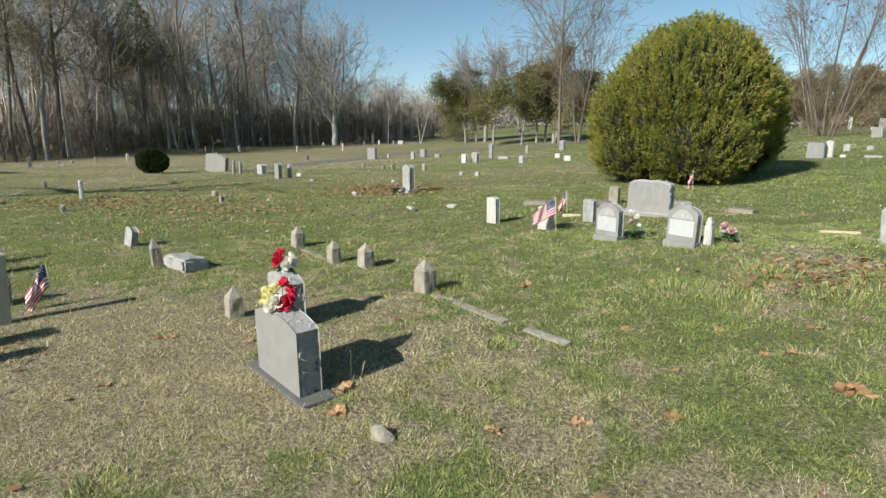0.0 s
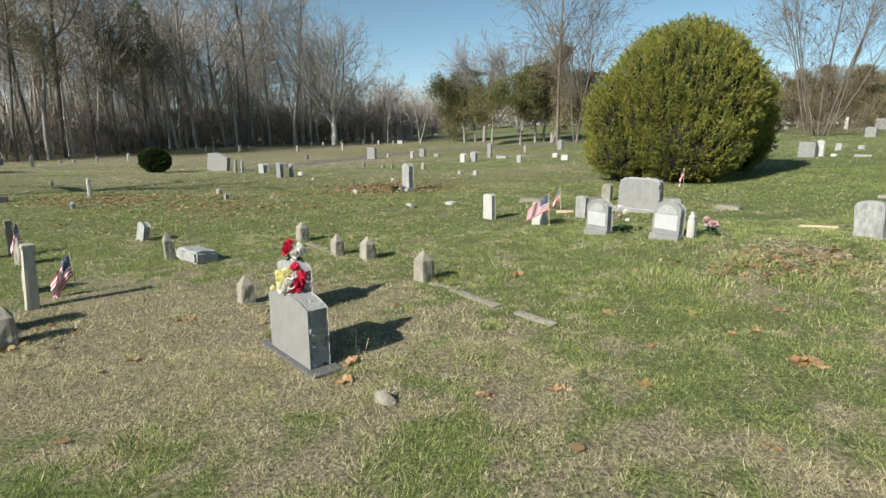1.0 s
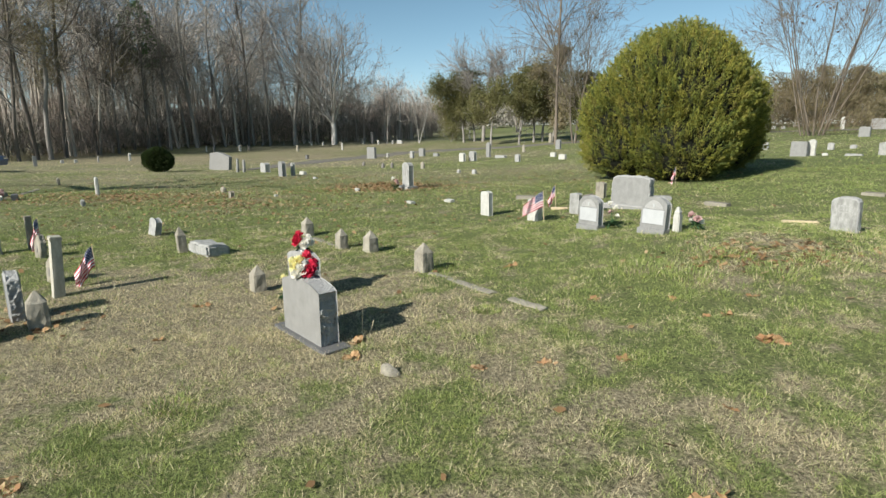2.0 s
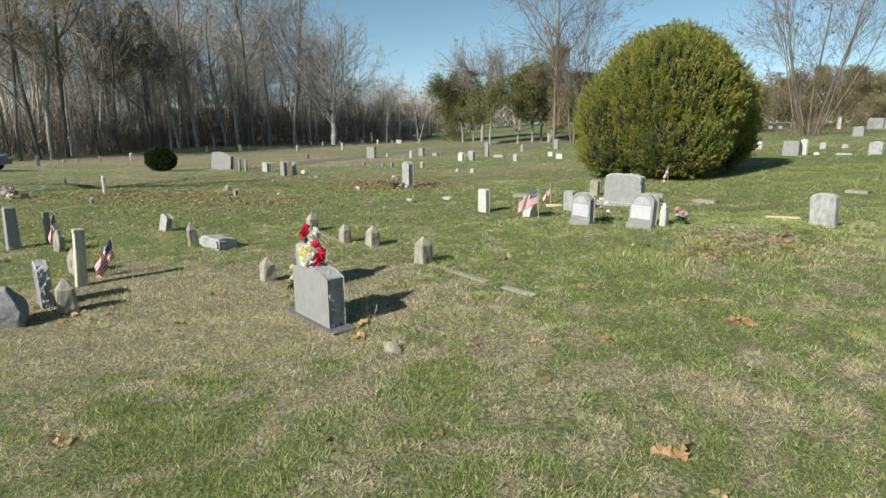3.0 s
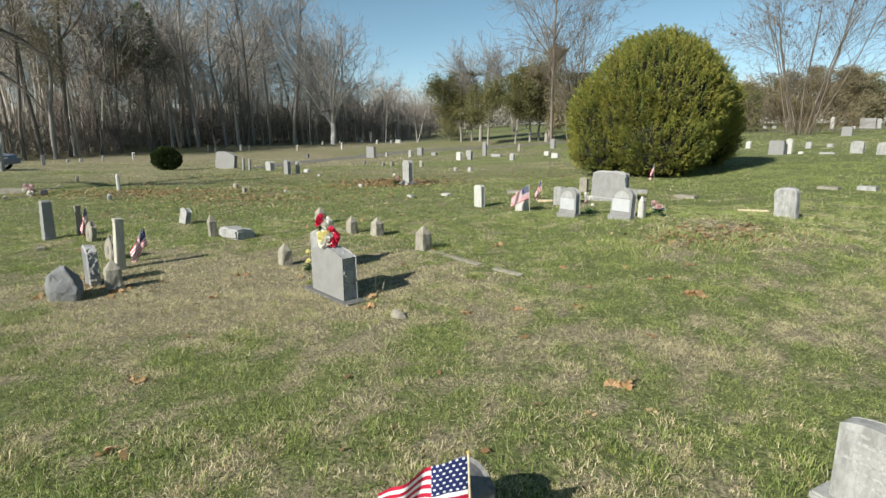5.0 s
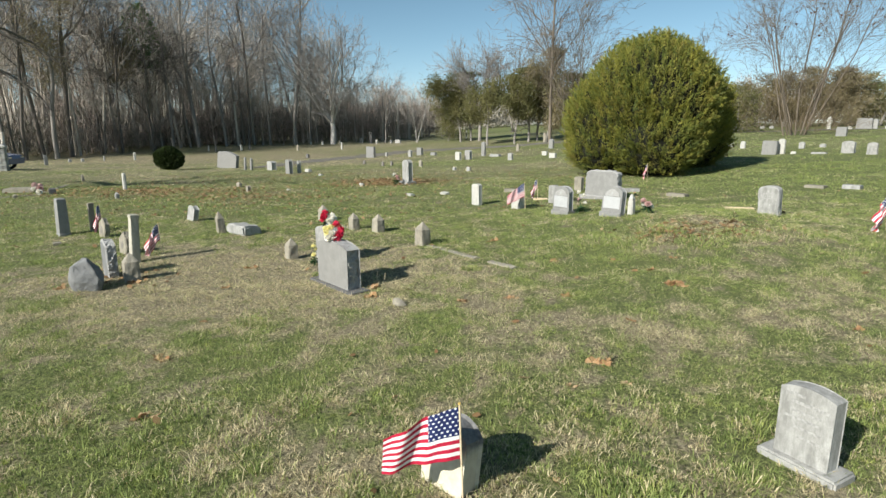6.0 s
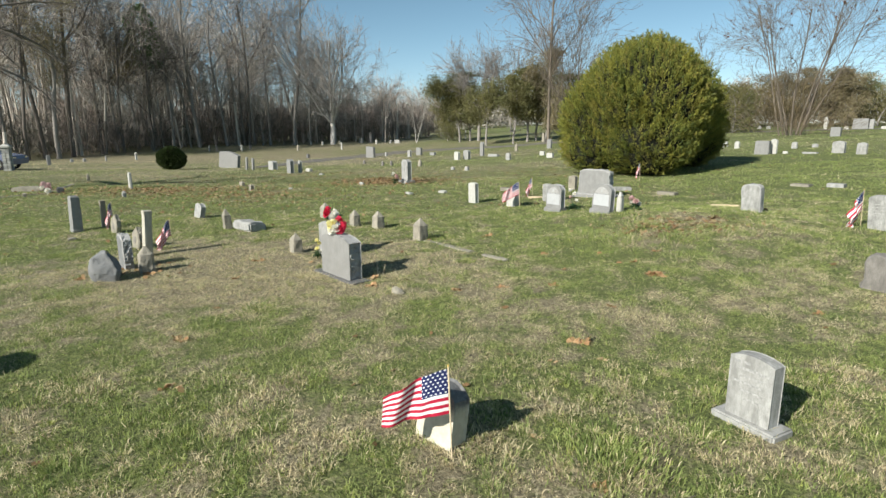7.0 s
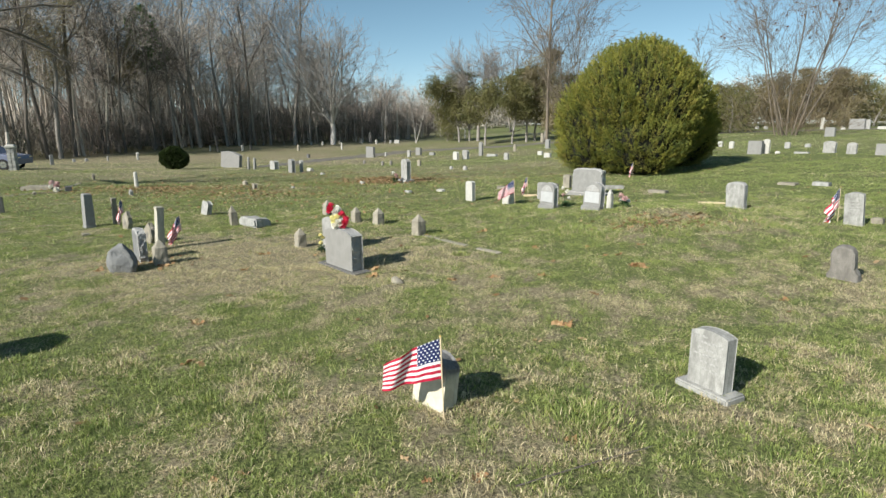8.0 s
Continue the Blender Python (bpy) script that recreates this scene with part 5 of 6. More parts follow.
# evergreens seen from afar: sprays spread through an uneven crown
def loose_crown(name, x, y, tall, wide, low, profile, count, size, leaf, label, category, seed, group="", lean=0.0, trunk=0.2):
    rng = np.random.default_rng(seed)
    t = new(name)
    t.matrix_world = pose(x, y, on(x, y), 0, lean, 60 * seed)
    tagged(t, label, category, group)
    f, a = rng.random(count), rng.uniform(0, 2 * np.pi, count)
    edge = np.interp(f, np.linspace(0, 1, len(profile)), profile) * wide
    bumps = 0.35 + 0.8 * value_noise(a * 1.1 + seed, f * 4, 1.0, seed) + 0.45 * value_noise(a * 3 + seed, f * 14, 1.0, seed + 5)
    r = edge * bumps * (0.35 + 0.65 * rng.random(count) ** 0.5)
    p = np.stack([r * np.cos(a), r * np.sin(a), tall * (low + (1 - low) * f)], 1)
    keep = value_noise(a * 2.2, f * 9, 1.0, seed + 9) + 0.35 * rng.random(count) > 0.5
    out = np.stack([np.cos(a), np.sin(a), 0.6 + 0 * a], 1)
    ob = new("crown", raw_mesh("crown", *sprays(p[keep], out[keep], size, rng, 0.1, 0.3, 0.6), leaf))
    ob.parent = t
    stem = grow(np.random.default_rng(seed), tall * 0.85, trunk, 0.7, 1, (1.6,), low * 0.8, 0.6)
    ob = new("trunk", raw_mesh("trunk", *tubes(stem, 0.02), BARK_GREY, (), True))
    ob.parent = t


loose_crown("pine_tree", -41.5, 81.0, 19.5, 2.5, 0.55, (0.6, 1.0, 0.9, 0.7, 0.3), 1700, 0.42, PINE, "tall green pine standing above the bare wood", "pine", 61, "", 0, 0.28)


# a bare tree beside the view; only the ends of its boughs hang into it
def side_tree():
    rng = np.random.default_rng(91)
    segs = [(np.array([0, 0, -0.3]), np.array([0.1, 0, 2.2]), 0.24, 0.2), (np.array([0.1, 0, 2.2]), np.array([0.5, 0, 4.2]), 0.2, 0.15)]
    for k in range(9):
        here, d, r = np.array([0.5, 0, 4.0]), np.array([0.8 if k < 5 else rng.uniform(-1, 0.2), rng.uniform(-0.6, 0.6), rng.uniform(0.15, 0.7)]), 0.12
        for n in range(8):
            d = d / np.linalg.norm(d) + rng.normal(0, 0.12, 3) - [0, 0, 0.035 * n]
            there = here + 0.75 * d / np.linalg.norm(d)
            segs.append((here, there, r, r * 0.82))
            for _ in range(3):
                t, s, q = here + (there - here) * rng.random(), d + rng.normal(0, 0.6, 3), r * 0.35
                for _ in range(3):
                    e = t + 0.32 * s / np.linalg.norm(s)
                    segs.append((t, e, q, q * 0.7))
                    t, s, q = e, s + rng.normal(0, 0.4, 3), q * 0.7
            here, r = there, r * 0.82
    return segs


bare_tree("side_tree", -17.0, 13.2, side_tree(), 0.010, BARK_DARK, "bare tree whose long boughs overhang the graveyard")


# a few brown leaves left on the highest twigs
leaf_rng = np.random.default_rng(12)
high = [s[1] for s in many_segs if s[1][2] > 7.6]
high = np.array([high[k] for k in leaf_rng.integers(0, len(high), 90)])
shoot_d = leaf_rng.normal(0, 1, (1500, 3)) * [1, 1, 0.8]
shoot_d[:, 2] = np.abs(shoot_d[:, 2])
shoot_p = shoot_d / np.linalg.norm(shoot_d, axis=1)[:, None] * [4.9, 4.0, 4.2] * leaf_rng.random((1500, 1)) ** 0.6
ob = new("brushwood", raw_mesh("brushwood", *sprays(shoot_p, shoot_p / 4 + [0, 0, 0.8], 0.9, leaf_rng, 0, 0.012, 0.35, False), BRUSH))
ob.parent = many
tagged(ob, "thicket of thin brown shoots round the stems")
ob = new("leaves", raw_mesh("leaves", *sprays(high, leaf_rng.normal(0, 1, high.shape), 0.2, leaf_rng, 0.3, 0.4), LEFT_LEAF))
ob.parent = many


# the dark cedars
def cedar(x, y, tall, wide, leaf, label, seed, clear=0.18, name="cedar_tree", category="cedar", dense_by=1.0):
    """A trunk and limbs, with sprays hanging about the limbs and gaps between them."""
    rng = np.random.default_rng(seed)
    segs = grow(rng, tall * 0.86, 0.05 + 0.013 * tall, 0.75, 2, (2.0, 2.4), clear, 0.9, None, 0.24)
    reach = np.array([math.hypot(e[1][0], e[1][1]) for e in segs])
    k = wide / np.quantile(reach, 0.93)
    flat = np.array([k, k, 1.0])
    segs = [(a * flat, b * flat, r0, r1) for a, b, r0, r1 in segs]
    limbs = [e for e in segs if e[2] < 0.05 + 0.005 * tall and e[1][2] > clear * tall * 0.9]
    n = int(dense_by * 620 * tall * wide)
    pick, f = rng.integers(0, len(limbs), n), rng.random((n, 1))
    P0, P1 = np.array([e[0] for e in limbs])[pick], np.array([e[1] for e in limbs])[pick]
    p = P0 * (1 - f) + P1 * f + rng.normal(0, 1, (n, 3)) * [0.42, 0.42, 0.34]
    p[:, 2] = np.minimum(p[:, 2], tall + rng.normal(0, 0.2, n))
    out = np.stack([p[:, 0], p[:, 1], 0.5 + 0 * f[:, 0]], 1)
    out /= np.linalg.norm(out, axis=1)[:, None]
    t = new(name)
    t.matrix_world = pose(x, y, on(x, y), 0, 0, 47 * seed)
    tagged(t, label, category, "dark cedars" if category == "cedar" else "")
    for key, me in (("crown", raw_mesh("crown", *sprays(p, out, 0.23, rng, 0.1, 0.16, 0.7, False), leaf)), ("trunk", raw_mesh("trunk", *tubes(segs, 0.02), BARK_GREY, (), True))):
        ob = new(key, me)
        ob.parent = t


DARK_CEDAR, RUST_CEDAR = "dark green cedar with a bare lower trunk", "russet winter cedar with dense foliage"
cedar(3.06, 77.81, 9.2, 4.0, CEDAR, DARK_CEDAR, 31, 0.22)
cedar(5.84, 66.79, 7.6, 3.0, CEDAR, DARK_CEDAR, 32, 0.40)
cedar(4.54, 78.70, 9.2, 3.8, CEDAR, DARK_CEDAR, 42, 0.36)
cedar(8.99, 66.06, 7.6, 2.5, CEDAR, DARK_CEDAR, 33, 0.40)
cedar(10.87, 67.21, 8.2, 2.6, CEDAR, DARK_CEDAR, 34, 0.38)
cedar(12.80, 65.64, 10.2, 3.0, RUSSET, RUST_CEDAR, 35, 0.18)
cedar(12.05, 68.07, 8.0, 3.0, CEDAR, DARK_CEDAR, 36, 0.36)
cedar(14.95, 63.68, 7.2, 3.0, CEDAR, DARK_CEDAR, 37, 0.36)
cedar(1.39, 83.51, 4.6, 2.0, CEDAR, DARK_CEDAR, 38, 0.02)
cedar(-43.4, 63.0, 17.0, 3.6, RUSSET, "tall oak still holding brown winter leaves", 41, 0.55, "oak_tree", "oak", 0.20)
cedar(33.10, 61.80, 5.2, 2.6, CEDAR, DARK_CEDAR, 39, 0.0)
cedar(58.0, 73.4, 8.0, 4.2, CEDAR, DARK_CEDAR, 40, 0.0)
cedar(54.0, 73.5, 6.4, 3.4, RUSSET, RUST_CEDAR, 45, 0.0)
cedar(-42.5, 79.0, 15.5, 3.2, RUSSET, "broad dark cedar half hidden in the bare wood", 62, 0.62, "cedar_tree", "cedar", 0.28)


# the woods: one mass of stems and twigs
def merge(pieces):
    V, Q, n = [], [], 0
    for v, q in pieces:
        V.append(v)
        Q.append(q + n)
        n += len(v)
    return np.concatenate(V), np.concatenate(Q)


def build_woods():
    rng = np.random.default_rng(77)
    kinds = [tubes(grow(rng, t, r, s, 4, (1.9, 1.5, 1.25, 1.0), c, 0.4, None, 0.13), 0.026, (4, 3)) for t, r, s, c in ((16, 0.22, 0.62, 0.35), (18, 0.25, 0.56, 0.42), (14, 0.18, 0.62, 0.3), (17, 0.2, 0.55, 0.45), (9.5, 0.12, 0.55, 0.35), (7, 0.09, 0.6, 0.3))]
    edge = [(-49, 53), (-42.5, 66), (-39, 80), (-31, 89), (-20, 99), (-8, 106), (2, 118)]
    tall_wood, saplings = [], []
    for k in range(92):
        s = rng.uniform(0, len(edge) - 1.001)
        i, f = int(s), s - int(s)
        x, y = (edge[i][j] * (1 - f) + edge[i + 1][j] * f for j in (0, 1))
        back = rng.uniform(0, 1) ** 1.3 * 34
        x, y = x - 0.55 * back + rng.normal(0, 1), y + 0.83 * back + rng.normal(0, 1)
        low = s > 4.3
        small = low or (back < 5 and rng.random() < 0.6)
        v, q = kinds[rng.integers(4, 6) if small else rng.integers(0, 4)]
        a, z = rng.uniform(0, 6.3), rng.uniform(0.8, 1.12) * (0.85 if low else 1.0)
        c, n = np.cos(a), np.sin(a)
        w = np.stack([v[:, 0] * c - v[:, 1] * n, v[:, 0] * n + v[:, 1] * c, v[:, 2]], 1) * z
        (saplings if small else tall_wood).append((w + [x, y, on(x, y)], q))
    for k in range(520):
        s = rng.uniform(0, len(edge) - 1.001)
        i, f = int(s), s - int(s)
        back = rng.uniform(0, 1) ** 0.7 * 32
        x, y = (edge[i][j] * (1 - f) + edge[i + 1][j] * f for j in (0, 1))
        x, y = x - 0.55 * back + rng.normal(0, 1.5), y + 0.83 * back + rng.normal(0, 1.5)
        r, t, lean = rng.uniform(0.06, 0.24), rng.uniform(7, 14) * (0.6 if s > 4.3 else 1), rng.normal(0, 0.05, 2)
        z = on(x, y) - 0.2
        foot, mid, top = np.array([x, y, z]), np.array([x + lean[0] * t * 0.5, y + lean[1] * t * 0.5, z + t * 0.5]), np.array([x + lean[0] * t * 1.3, y + lean[1] * t, z + t])
        tall_wood.append(tubes([(foot, mid, r, r * 0.8), (mid, top, r * 0.8, r * 0.35)], 0.02, (5, 3)))
    tagged(new("woods", raw_mesh("woods", *merge(tall_wood), WOOD)), "bare grey-brown winter woodland along the graveyard", "woodland", kind="stuff")
    tagged(new("saplings", raw_mesh("saplings", *merge(saplings), SAPLING)), "reddish-brown bare saplings at the wood's edge", "woodland", kind="stuff")


build_woods()


def build_scrub(name, edge, depth, count, tall, size, material, label, seed, lean=(-0.5, 0.85), slim=0.07, upright=0.9):
    """A thicket of dry stems and twigs along a line."""
    rng = np.random.default_rng(seed)
    s = rng.uniform(0, len(edge) - 1.001, count)
    i = s.astype(int)
    f = (s - i)[:, None]
    E = np.array(edge, float)
    p = E[i] * (1 - f) + E[i + 1] * f
    p = p + np.array(lean) * rng.uniform(0, depth, (count, 1))
    clump = 0.45 + 0.75 * value_noise(p[:, 0], p[:, 1], 5.0, seed)
    z = height(p[:, 0], p[:, 1]) + tall * clump * rng.random(count) ** 0.8
    pts = np.stack([p[:, 0], p[:, 1], z], 1)
    out = rng.normal(0, 0.5, (count, 3)) + [0, 0, upright]
    me = raw_mesh(name, *sprays(pts, out, size, rng, 0, slim, 0.4, False), material)
    tagged(new(name, me), label, "thicket", kind="stuff")


WOOD_EDGE = [(-50, 54), (-42, 67), (-39, 81), (-30, 91), (-20, 101), (-8, 108), (4, 121)]
# undergrowth in the darkened wood colour paints the shade low in the wood
build_scrub("undergrowth", WOOD_EDGE, 26, 56000, 5.5, 1.3, SHADED_BRAMBLE, "tangled brown undergrowth inside the bare wood", 51, slim=0.022, upright=1.4)
build_scrub("twig_thicket", WOOD_EDGE, 30, 52000, 14.5, 1.2, SAPLING, "haze of fine bare twigs in the wood", 55, slim=0.012, upright=0.9)
# ivy, its count raised to deepen that painted shade
build_scrub("ivy", WOOD_EDGE, 10, 5200, 5.0, 0.5, IVY, "dark green ivy and holly under the bare trees", 52)
build_scrub("far_wood", [(-190, 95), (-110, 130), (-40, 165), (5, 185), (30, 190)], 40, 30000, 9.5, 1.9, WOOD, "distant bare woodland beyond the fields", 53, (0.2, 0.95))
build_scrub("hill_wood", [(30, 190), (60, 190), (130, 150), (190, 110)], 40, 22000, 13.0, 1.9, WOOD, "distant bare woodland on a low hill", 56, (0.2, 0.95))
build_scrub("hedge", [(26, 80), (38, 79), (52, 81), (75, 81), (110, 78)], 9, 30000, 4.0, 0.8, BRUSH, "tall brown winter hedge behind the graves", 54, (0.3, 0.95), 0.03, 0.4)
SHRUBS = ((38.9, 78.0, 5.4, 2.8, SHRUB), (39.3, 74.0, 5.6, 3, OLIVE), (43.4, 76.0, 6.8, 3.8, OLIVE), (45.5, 74.0, 7, 3.8, OLIVE), (49.7, 75.0, 7.4, 4, OLIVE), (53.8, 76.0, 7.2, 4, OLIVE), (58.0, 78.0, 6.8, 3.8, SHRUB), (44.0, 80.0, 5, 2.6, SHRUB))
OLIVE_LABEL, GREEN_LABEL = "rounded olive-brown winter shrub behind the graves", "rounded dark green evergreen shrub behind the graves"
for k, (sx, sy, tall, wide, leaf) in enumerate(SHRUBS):
    cedar(sx, sy, tall, wide, leaf, OLIVE_LABEL if leaf is OLIVE else GREEN_LABEL, 70 + k, 0.0, "shrub", "shrub", 0.62)


# ---- fallen leaves ----
def leaf_shape(seed):
    """A curled, lobed dry leaf."""
    r = random.Random(seed)
    bm = bmesh.new()
    n = 18
    rim = []
    mid = bm.verts.new((0, 0, 0.012))
    for k in range(n):
        a = 2 * math.pi * k / n
        q = 0.5 * (0.62 + 0.38 * abs(math.cos(2.5 * a)) ** 0.7) * r.uniform(0.7, 1.15)
        rim.append(bm.verts.new((q * math.cos(a), q * math.sin(a) * 0.85, 0.02 + 0.30 * abs(math.sin(1.5 * a + seed)) * r.uniform(0.4, 1.0))))
    for k in range(n):
        bm.faces.new((mid, rim[k], rim[(k + 1) % n]))
    me = bpy.data.meshes.new("fallen_leaf")
    bm.normal_update()
    bm.to_mesh(me)
    bm.free()
    me.materials.append(LEAF)
    return me


LEAVES = [leaf_shape(k) for k in range(6)]
leaf_random = random.Random(5)


def fallen_leaf(x, y, size, pieces=1):
    for k in range(pieces):
        ob = new("fallen_leaf", LEAVES[leaf_random.randrange(6)])
        px, py = x + leaf_random.uniform(-1, 1) * size * 0.8 * (k > 0), y + leaf_random.uniform(-1, 1) * size * 0.6 * (k > 0)
        ob.matrix_world = pose(px, py, on(px, py) - 0.004, leaf_random.uniform(-24, 24), leaf_random.uniform(-24, 24), leaf_random.uniform(0, 360)) @ Matrix.Diagonal((size * 1.25, size * 1.25, size, 1))
        tagged(ob, "curled orange-brown dry leaf lying on the grass", "leaf", "fallen leaves")


fallen_leaf(0.93, -0.45, 0.09)
fallen_leaf(-0.06, -0.61, 0.06)
fallen_leaf(0.37, -0.78, 0.07, 2)
fallen_leaf(-0.93, -0.72, 0.08)
fallen_leaf(-1.07, -0.78, 0.07)
fallen_leaf(0.07, -0.83, 0.06)
fallen_leaf(-1.9, 0.8, 0.10, 2)
fallen_leaf(-2.2, 1.7, 0.10, 3)
fallen_leaf(-2.05, -0.02, 0.06)
fallen_leaf(0.99, 1.13, 0.08)
fallen_leaf(1.39, 1.15, 0.09)
fallen_leaf(1.32, 1.48, 0.12, 3)
fallen_leaf(0.68, 0.06, 0.06)
fallen_leaf(2.81, -0.37, 0.10)
fallen_leaf(3.68, 2.02, 0.08, 2)
fallen_leaf(1.39, 3.14, 0.12)
fallen_leaf(2.58, 3.98, 0.12)
fallen_leaf(2.59, 3.38, 0.14, 4)
fallen_leaf(2.26, 4.41, 0.10)
fallen_leaf(3.01, 4.36, 0.10)
fallen_leaf(2.39, 3.97, 0.08)
fallen_leaf(0.84, 5.95, 0.13, 2)
fallen_leaf(1.53, 4.52, 0.10)
fallen_leaf(0.29, 3.02, 0.10, 2)
fallen_leaf(0.77, 3.08, 0.09, 2)
fallen_leaf(1.82, 2.38, 0.10)
fallen_leaf(-2.41, 3.72, 0.10)
fallen_leaf(-2.45, 4.64, 0.10, 2)
fallen_leaf(-0.69, 3.28, 0.13, 2)
fallen_leaf(-0.68, 3.62, 0.12, 2)
fallen_leaf(-3.6, 3.95, 0.10, 4)
fallen_leaf(-4.3, 3.7, 0.09, 3)


def build_litter():
    """Small leaves strewn thinly over the lawn and thickly in drifts."""
    rng = np.random.default_rng(8)
    P = []
    for cx, cy, rx, ry, n in ((-1.5, 16.2, 1.1, 0.6, 1300), (-1.9, 17.5, 0.9, 0.5, 700), (-8.5, 14.2, 2.4, 0.7, 900), (-5.0, 12.6, 1.6, 0.6, 500), (-6.5, 22, 3.0, 0.6, 260), (-1.2, 8.4, 0.7, 0.6, 60), (0, 13, 9, 5, 240), (-3.8, 4.1, 0.4, 0.3, 60), (0, 4, 4, 3.5, 60), (-6.0, 10.5, 2.2, 1.2, 220), (-9.0, 15.2, 1.8, 0.5, 700), (-4, 11, 5, 2, 260), (4.2, 5.7, 0.6, 0.35, 220), (3.4, 5.4, 0.35, 0.25, 120), (-8, 18, 6, 2.5, 800), (-2, 15, 5, 2.5, 600), (3, 18, 6, 3, 300)):
        P.append(np.stack([rng.normal(cx, rx, n), rng.normal(cy, ry, n)], 1))
    p = np.concatenate(P)
    n = len(p)
    s = rng.uniform(0.018, 0.048, n)
    a = rng.uniform(0, 6.3, n)
    u, v = np.stack([np.cos(a), np.sin(a), rng.uniform(-0.5, 0.5, n)], 1) * s[:, None], np.stack([-np.sin(a), np.cos(a), rng.uniform(-0.5, 0.5, n)], 1) * (0.7 * s)[:, None]
    near = smooth((9 - np.hypot(p[:, 0], p[:, 1] - 2)) / 3)
    c = np.stack([p[:, 0], p[:, 1], height(p[:, 0], p[:, 1]) + 0.04 - 0.022 * near], 1)
    V = np.stack([c - u, c - 0.3 * u + v, c + u * 0.6 + v * 0.7, c + u, c + 0.2 * u - v], 1).reshape(-1, 3)
    me = raw_mesh("leaf_litter", V, 5 * np.arange(n)[:, None] + np.arange(5), LITTER)
    tagged(new("leaf_litter", me), "small brown leaves strewn over the lawn", "leaves", kind="stuff")


build_litter()


def grass_tuft(x, y, r, tall, seed):
    rng = np.random.default_rng(seed)
    n = 420
    a, q = rng.uniform(0, 6.3, n), r * np.sqrt(rng.random(n))
    px, py = x + q * np.cos(a), y + q * np.sin(a)
    b, h = rng.uniform(0, 6.3, n), tall * rng.uniform(0.5, 1.1, n)
    base = np.stack([px, py, height(px, py) - 0.01], 1)
    side = np.stack([np.cos(b), np.sin(b), 0 * b], 1) * 0.0028
    out = np.stack([np.cos(a + rng.normal(0, 0.6, n)), np.sin(a + rng.normal(0, 0.6, n)), 0 * a], 1)
    lean = rng.uniform(0.2, 0.9, n)[:, None]
    mid, tip = base + out * h[:, None] * lean * 0.35 + [0, 0, 1] * h[:, None] * 0.65, base + out * h[:, None] * lean + [0, 0, 1] * h[:, None] * 0.9
    V = np.stack([base - side, base + side, mid + side * 0.8, mid - side * 0.8, tip], 1).reshape(-1, 3)
    k = 5 * np.arange(n)[:, None]
    T = np.concatenate([k + [0, 1, 2], k + [0, 2, 3], k + [3, 2, 4]])
    return V, T, (rng.random(n) < 0.12).astype(float)


tuft_meshes, tuft_dry = [], []
for k, (tx, ty, tr, th) in enumerate(((1.15, -0.25, 0.24, 0.115), (0.93, -0.22, 0.22, 0.11), (1.05, -0.05, 0.20, 0.10), (0.35, 0.25, 0.2, 0.09), (-1.75, 2.55, 0.14, 0.08), (0.1, 6.0, 0.2, 0.14), (2.3, 5.4, 0.3, 0.16), (2.7, 5.0, 0.25, 0.14), (3.3, 5.6, 0.3, 0.15), (1.55, 0.0, 0.2, 0.07), (3.6, 4.9, 0.3, 0.13), (0.45, 4.3, 0.12, 0.09), (-1.3, 4.3, 0.2, 0.10), (3.2, 6.9, 0.35, 0.13), (-0.9, 0.9, 0.15, 0.07), (4.3, 5.2, 0.3, 0.12), (5.2, 5.4, 0.35, 0.13))):
    V, T, dry = grass_tuft(tx, ty, tr * 1.15, th * 0.62, 60 + k)
    tuft_meshes.append((V, T))
    tuft_dry.append(np.repeat(dry, 5))
me = raw_mesh("tall_grass", *merge(tuft_meshes), BLADE, [("dry", np.concatenate(tuft_dry))])
tagged(new("tall_grass", me), "longer green grass growing in patches of the lawn", "grass", kind="stuff")


def dry_stalk(x, y, tall, tip):
    bm = bmesh.new()
    bmesh.ops.create_cone(bm, cap_ends=True, segments=5, radius1=0.004, radius2=0.002, depth=tall, matrix=pose(0, 0, tall / 2))
    solid("dry_stalk", bm, STICK, x, y, 0, "single dry straw-coloured stalk standing in grass", "plant stalk", "", 0, tip, 0.01)


dry_stalk(-0.66, 3.72, 0.26, 2)
dry_stalk(-0.60, 3.78, 0.14, 14)


twig_way = [Vector((0.54, -0.89)), Vector((0.96, -0.71)), Vector((1.38, -0.54))]
twig_at = [np.array([v.x, v.y, on(v.x, v.y) + 0.022]) for v in twig_way]
twig = new("fallen_twig", raw_mesh("fallen_twig", *tubes([(twig_at[0], twig_at[1], 0.006, 0.005), (twig_at[1], twig_at[2], 0.005, 0.003)], 0.002), BARK_DARK, (), True))
tagged(twig, "long thin dark twig lying in the grass", "twig")


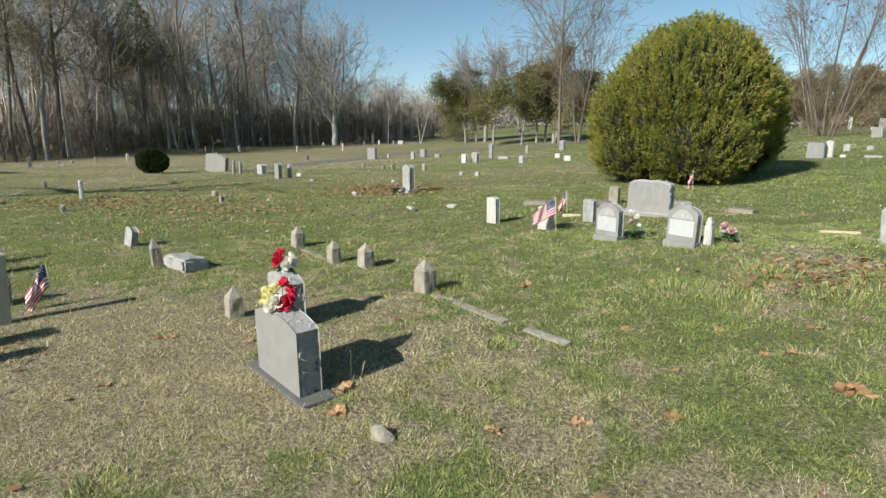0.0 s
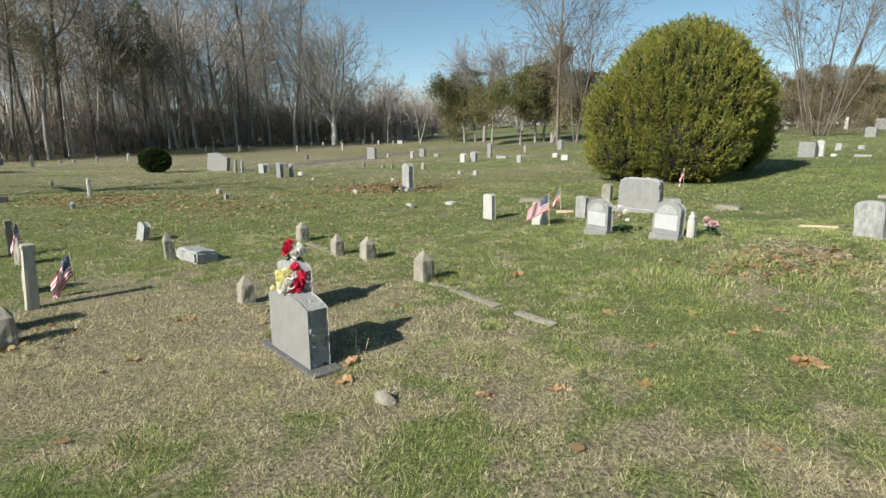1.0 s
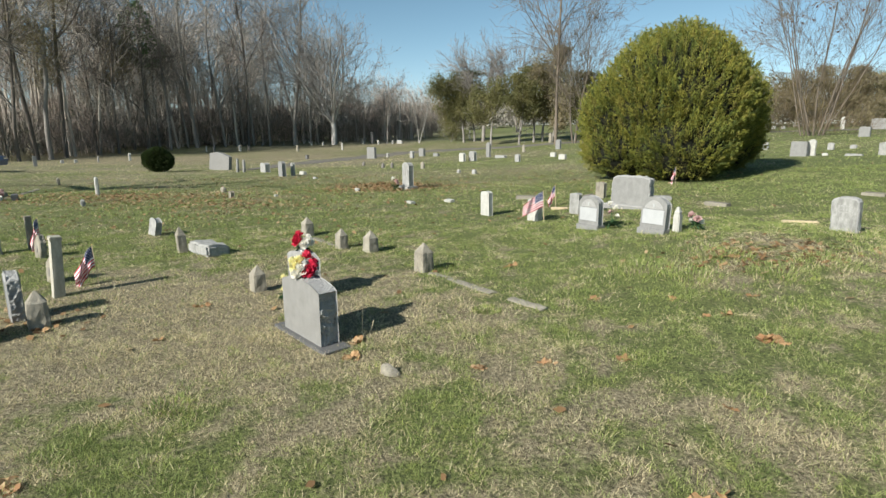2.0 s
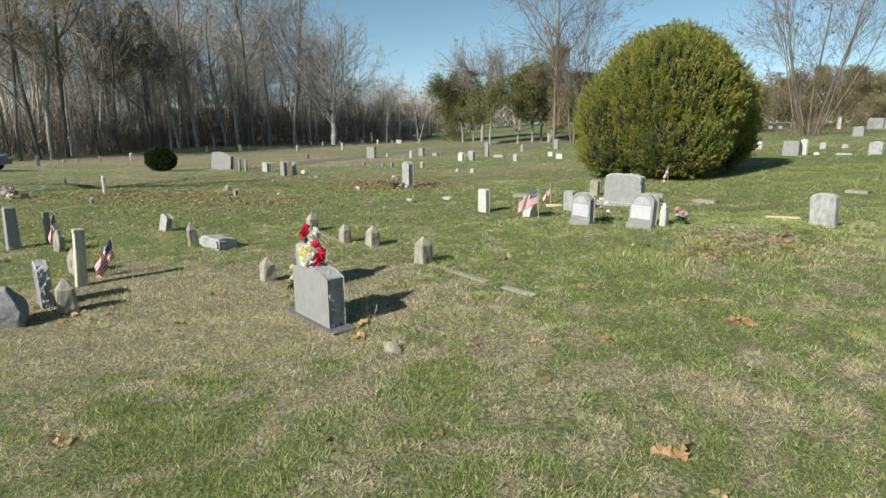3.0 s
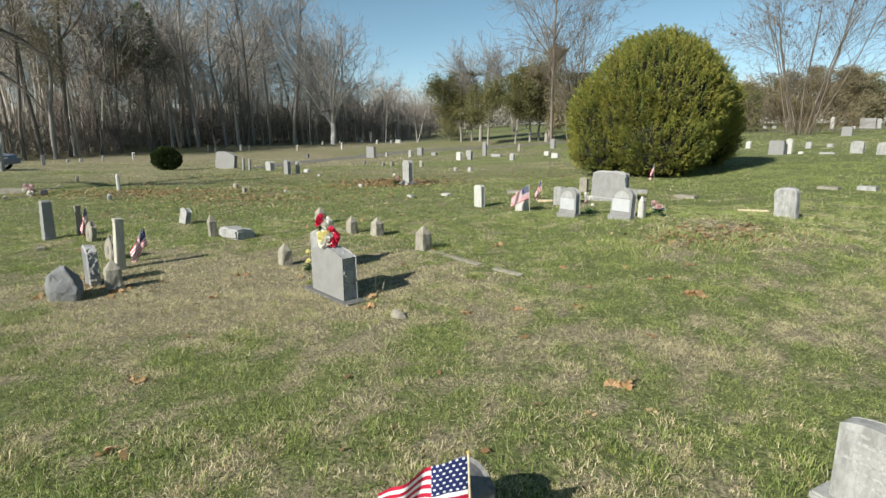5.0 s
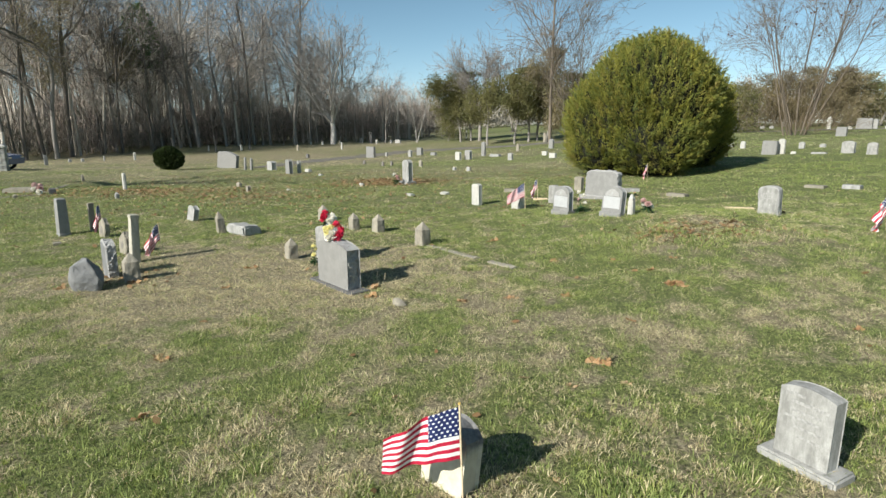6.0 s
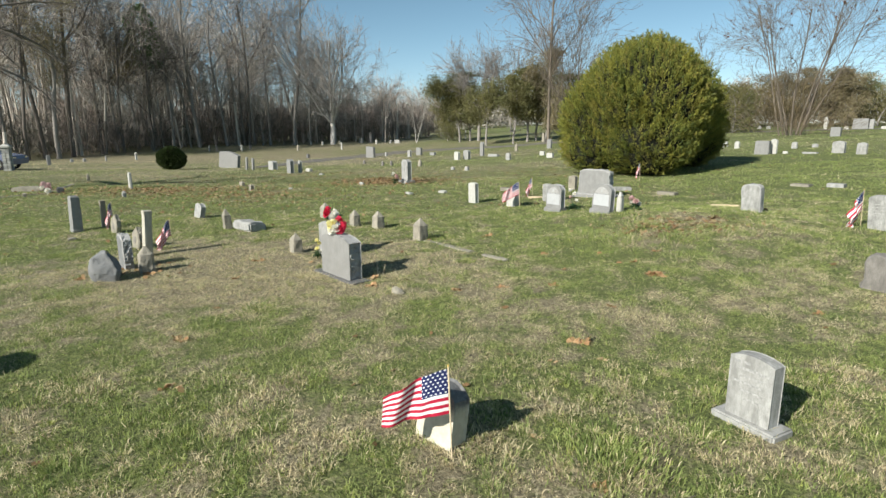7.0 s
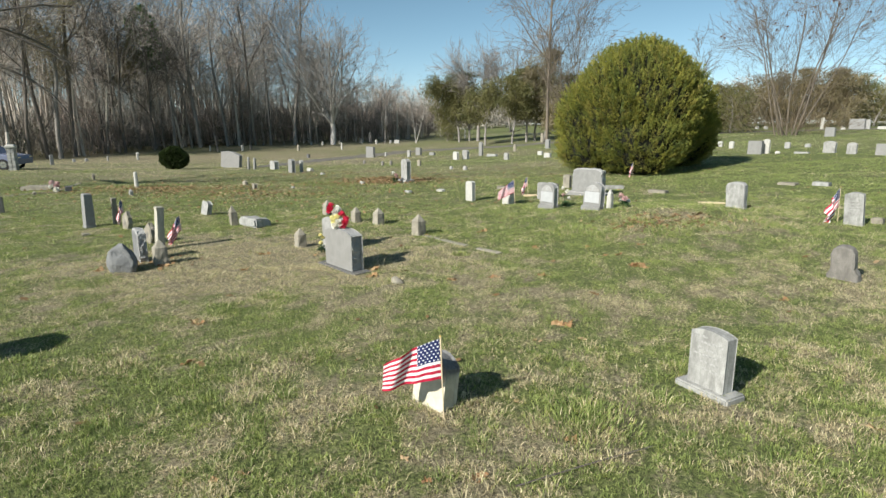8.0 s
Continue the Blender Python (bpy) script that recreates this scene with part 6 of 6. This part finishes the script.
# ---- the gate pillar and the parked car far off ----
pillar = thing("gate_pillar", -24.57, 29.92, 20, "rough stone gate pillar with a flat cap", "pillar")
part("cap", worn_post([(0, 0.9), (0.05, 1.0), (0.12, 1.0), (0.22, 0.45)], 0.52, 0.52, 0.01), WHITE_STONE, pillar, "pale stone cap", pose(0, 0, 1.28))
pr = random.Random(4)
for k in range(9):
    for s in range(4):
        w = 0.36 * pr.uniform(0.45, 0.6)
        for half in (-1, 1):
            bm = block(w, 0.12, 0.135, 0.02)
            part("stone", bm, WHITE_STONE if pr.random() < 0.6 else MARBLE, pillar, "", pose(0, 0, 0.142 * k, 0, 0, 90 * s) @ pose(half * 0.09, -0.15 + pr.uniform(-0.015, 0.015), 0))
part("core", block(0.30, 0.30, 1.28, 0.01), CONCRETE, pillar, "mortar core")


def parked_car(x, y, yaw):
    """A dark estate car seen in part behind the pillar."""
    c = thing("parked_car", x, y, yaw, "pale blue-grey car parked by the stone gate pillar", "car")
    side = [(-2.2, 0.35), (2.2, 0.35), (2.25, 0.65), (2.1, 0.85), (1.15, 0.98), (0.45, 1.45), (-1.5, 1.5), (-2.1, 1.0), (-2.25, 0.7)]
    part("body", slab(side, 1.72, 0.08, 0, 0.3), PAINT, c)
    for sy in (-1, 1):
        part("window", slab([(-1.75, 1.0), (0.95, 1.0), (0.40, 1.38), (-1.42, 1.42)], 0.02, 0.004), GLASS, c, "dark side glass", pose(0, sy * 0.865, 0))
        for sx in (-1.35, 1.4):
            w = part("wheel", _ring(0.33, 0.19, 0.2), BLACK, c, "black tyre", pose(sx, sy * 0.78, 0.33, 90))
            part("rim", _ring(0.20, 0.03, 0.215), CHROME, w, "silver rim")
        bm = block(0.10, 0.34, 0.12, 0.02)
        part("headlight", bm, CHROME, c, "", pose(2.17, sy * 0.6, 0.66))


def _ring(outer, inner, wide):
    bm = bmesh.new()
    rows = []
    for k in range(24):
        a = 2 * math.pi * k / 24
        rows.append([bm.verts.new((r * math.cos(a), r * math.sin(a), z)) for r, z in ((inner, -wide / 2), (outer * 0.96, -wide / 2), (outer, -wide / 3), (outer, wide / 3), (outer * 0.96, wide / 2), (inner, wide / 2))])
    for a, b in zip(rows, rows[1:] + rows[:1]):
        for i in range(6):
            bm.faces.new((a[i], a[(i + 1) % 6], b[(i + 1) % 6], b[i]))
    bmesh.ops.recalc_face_normals(bm, faces=bm.faces)
    return bm


parked_car(-27.3, 31.4, 8)
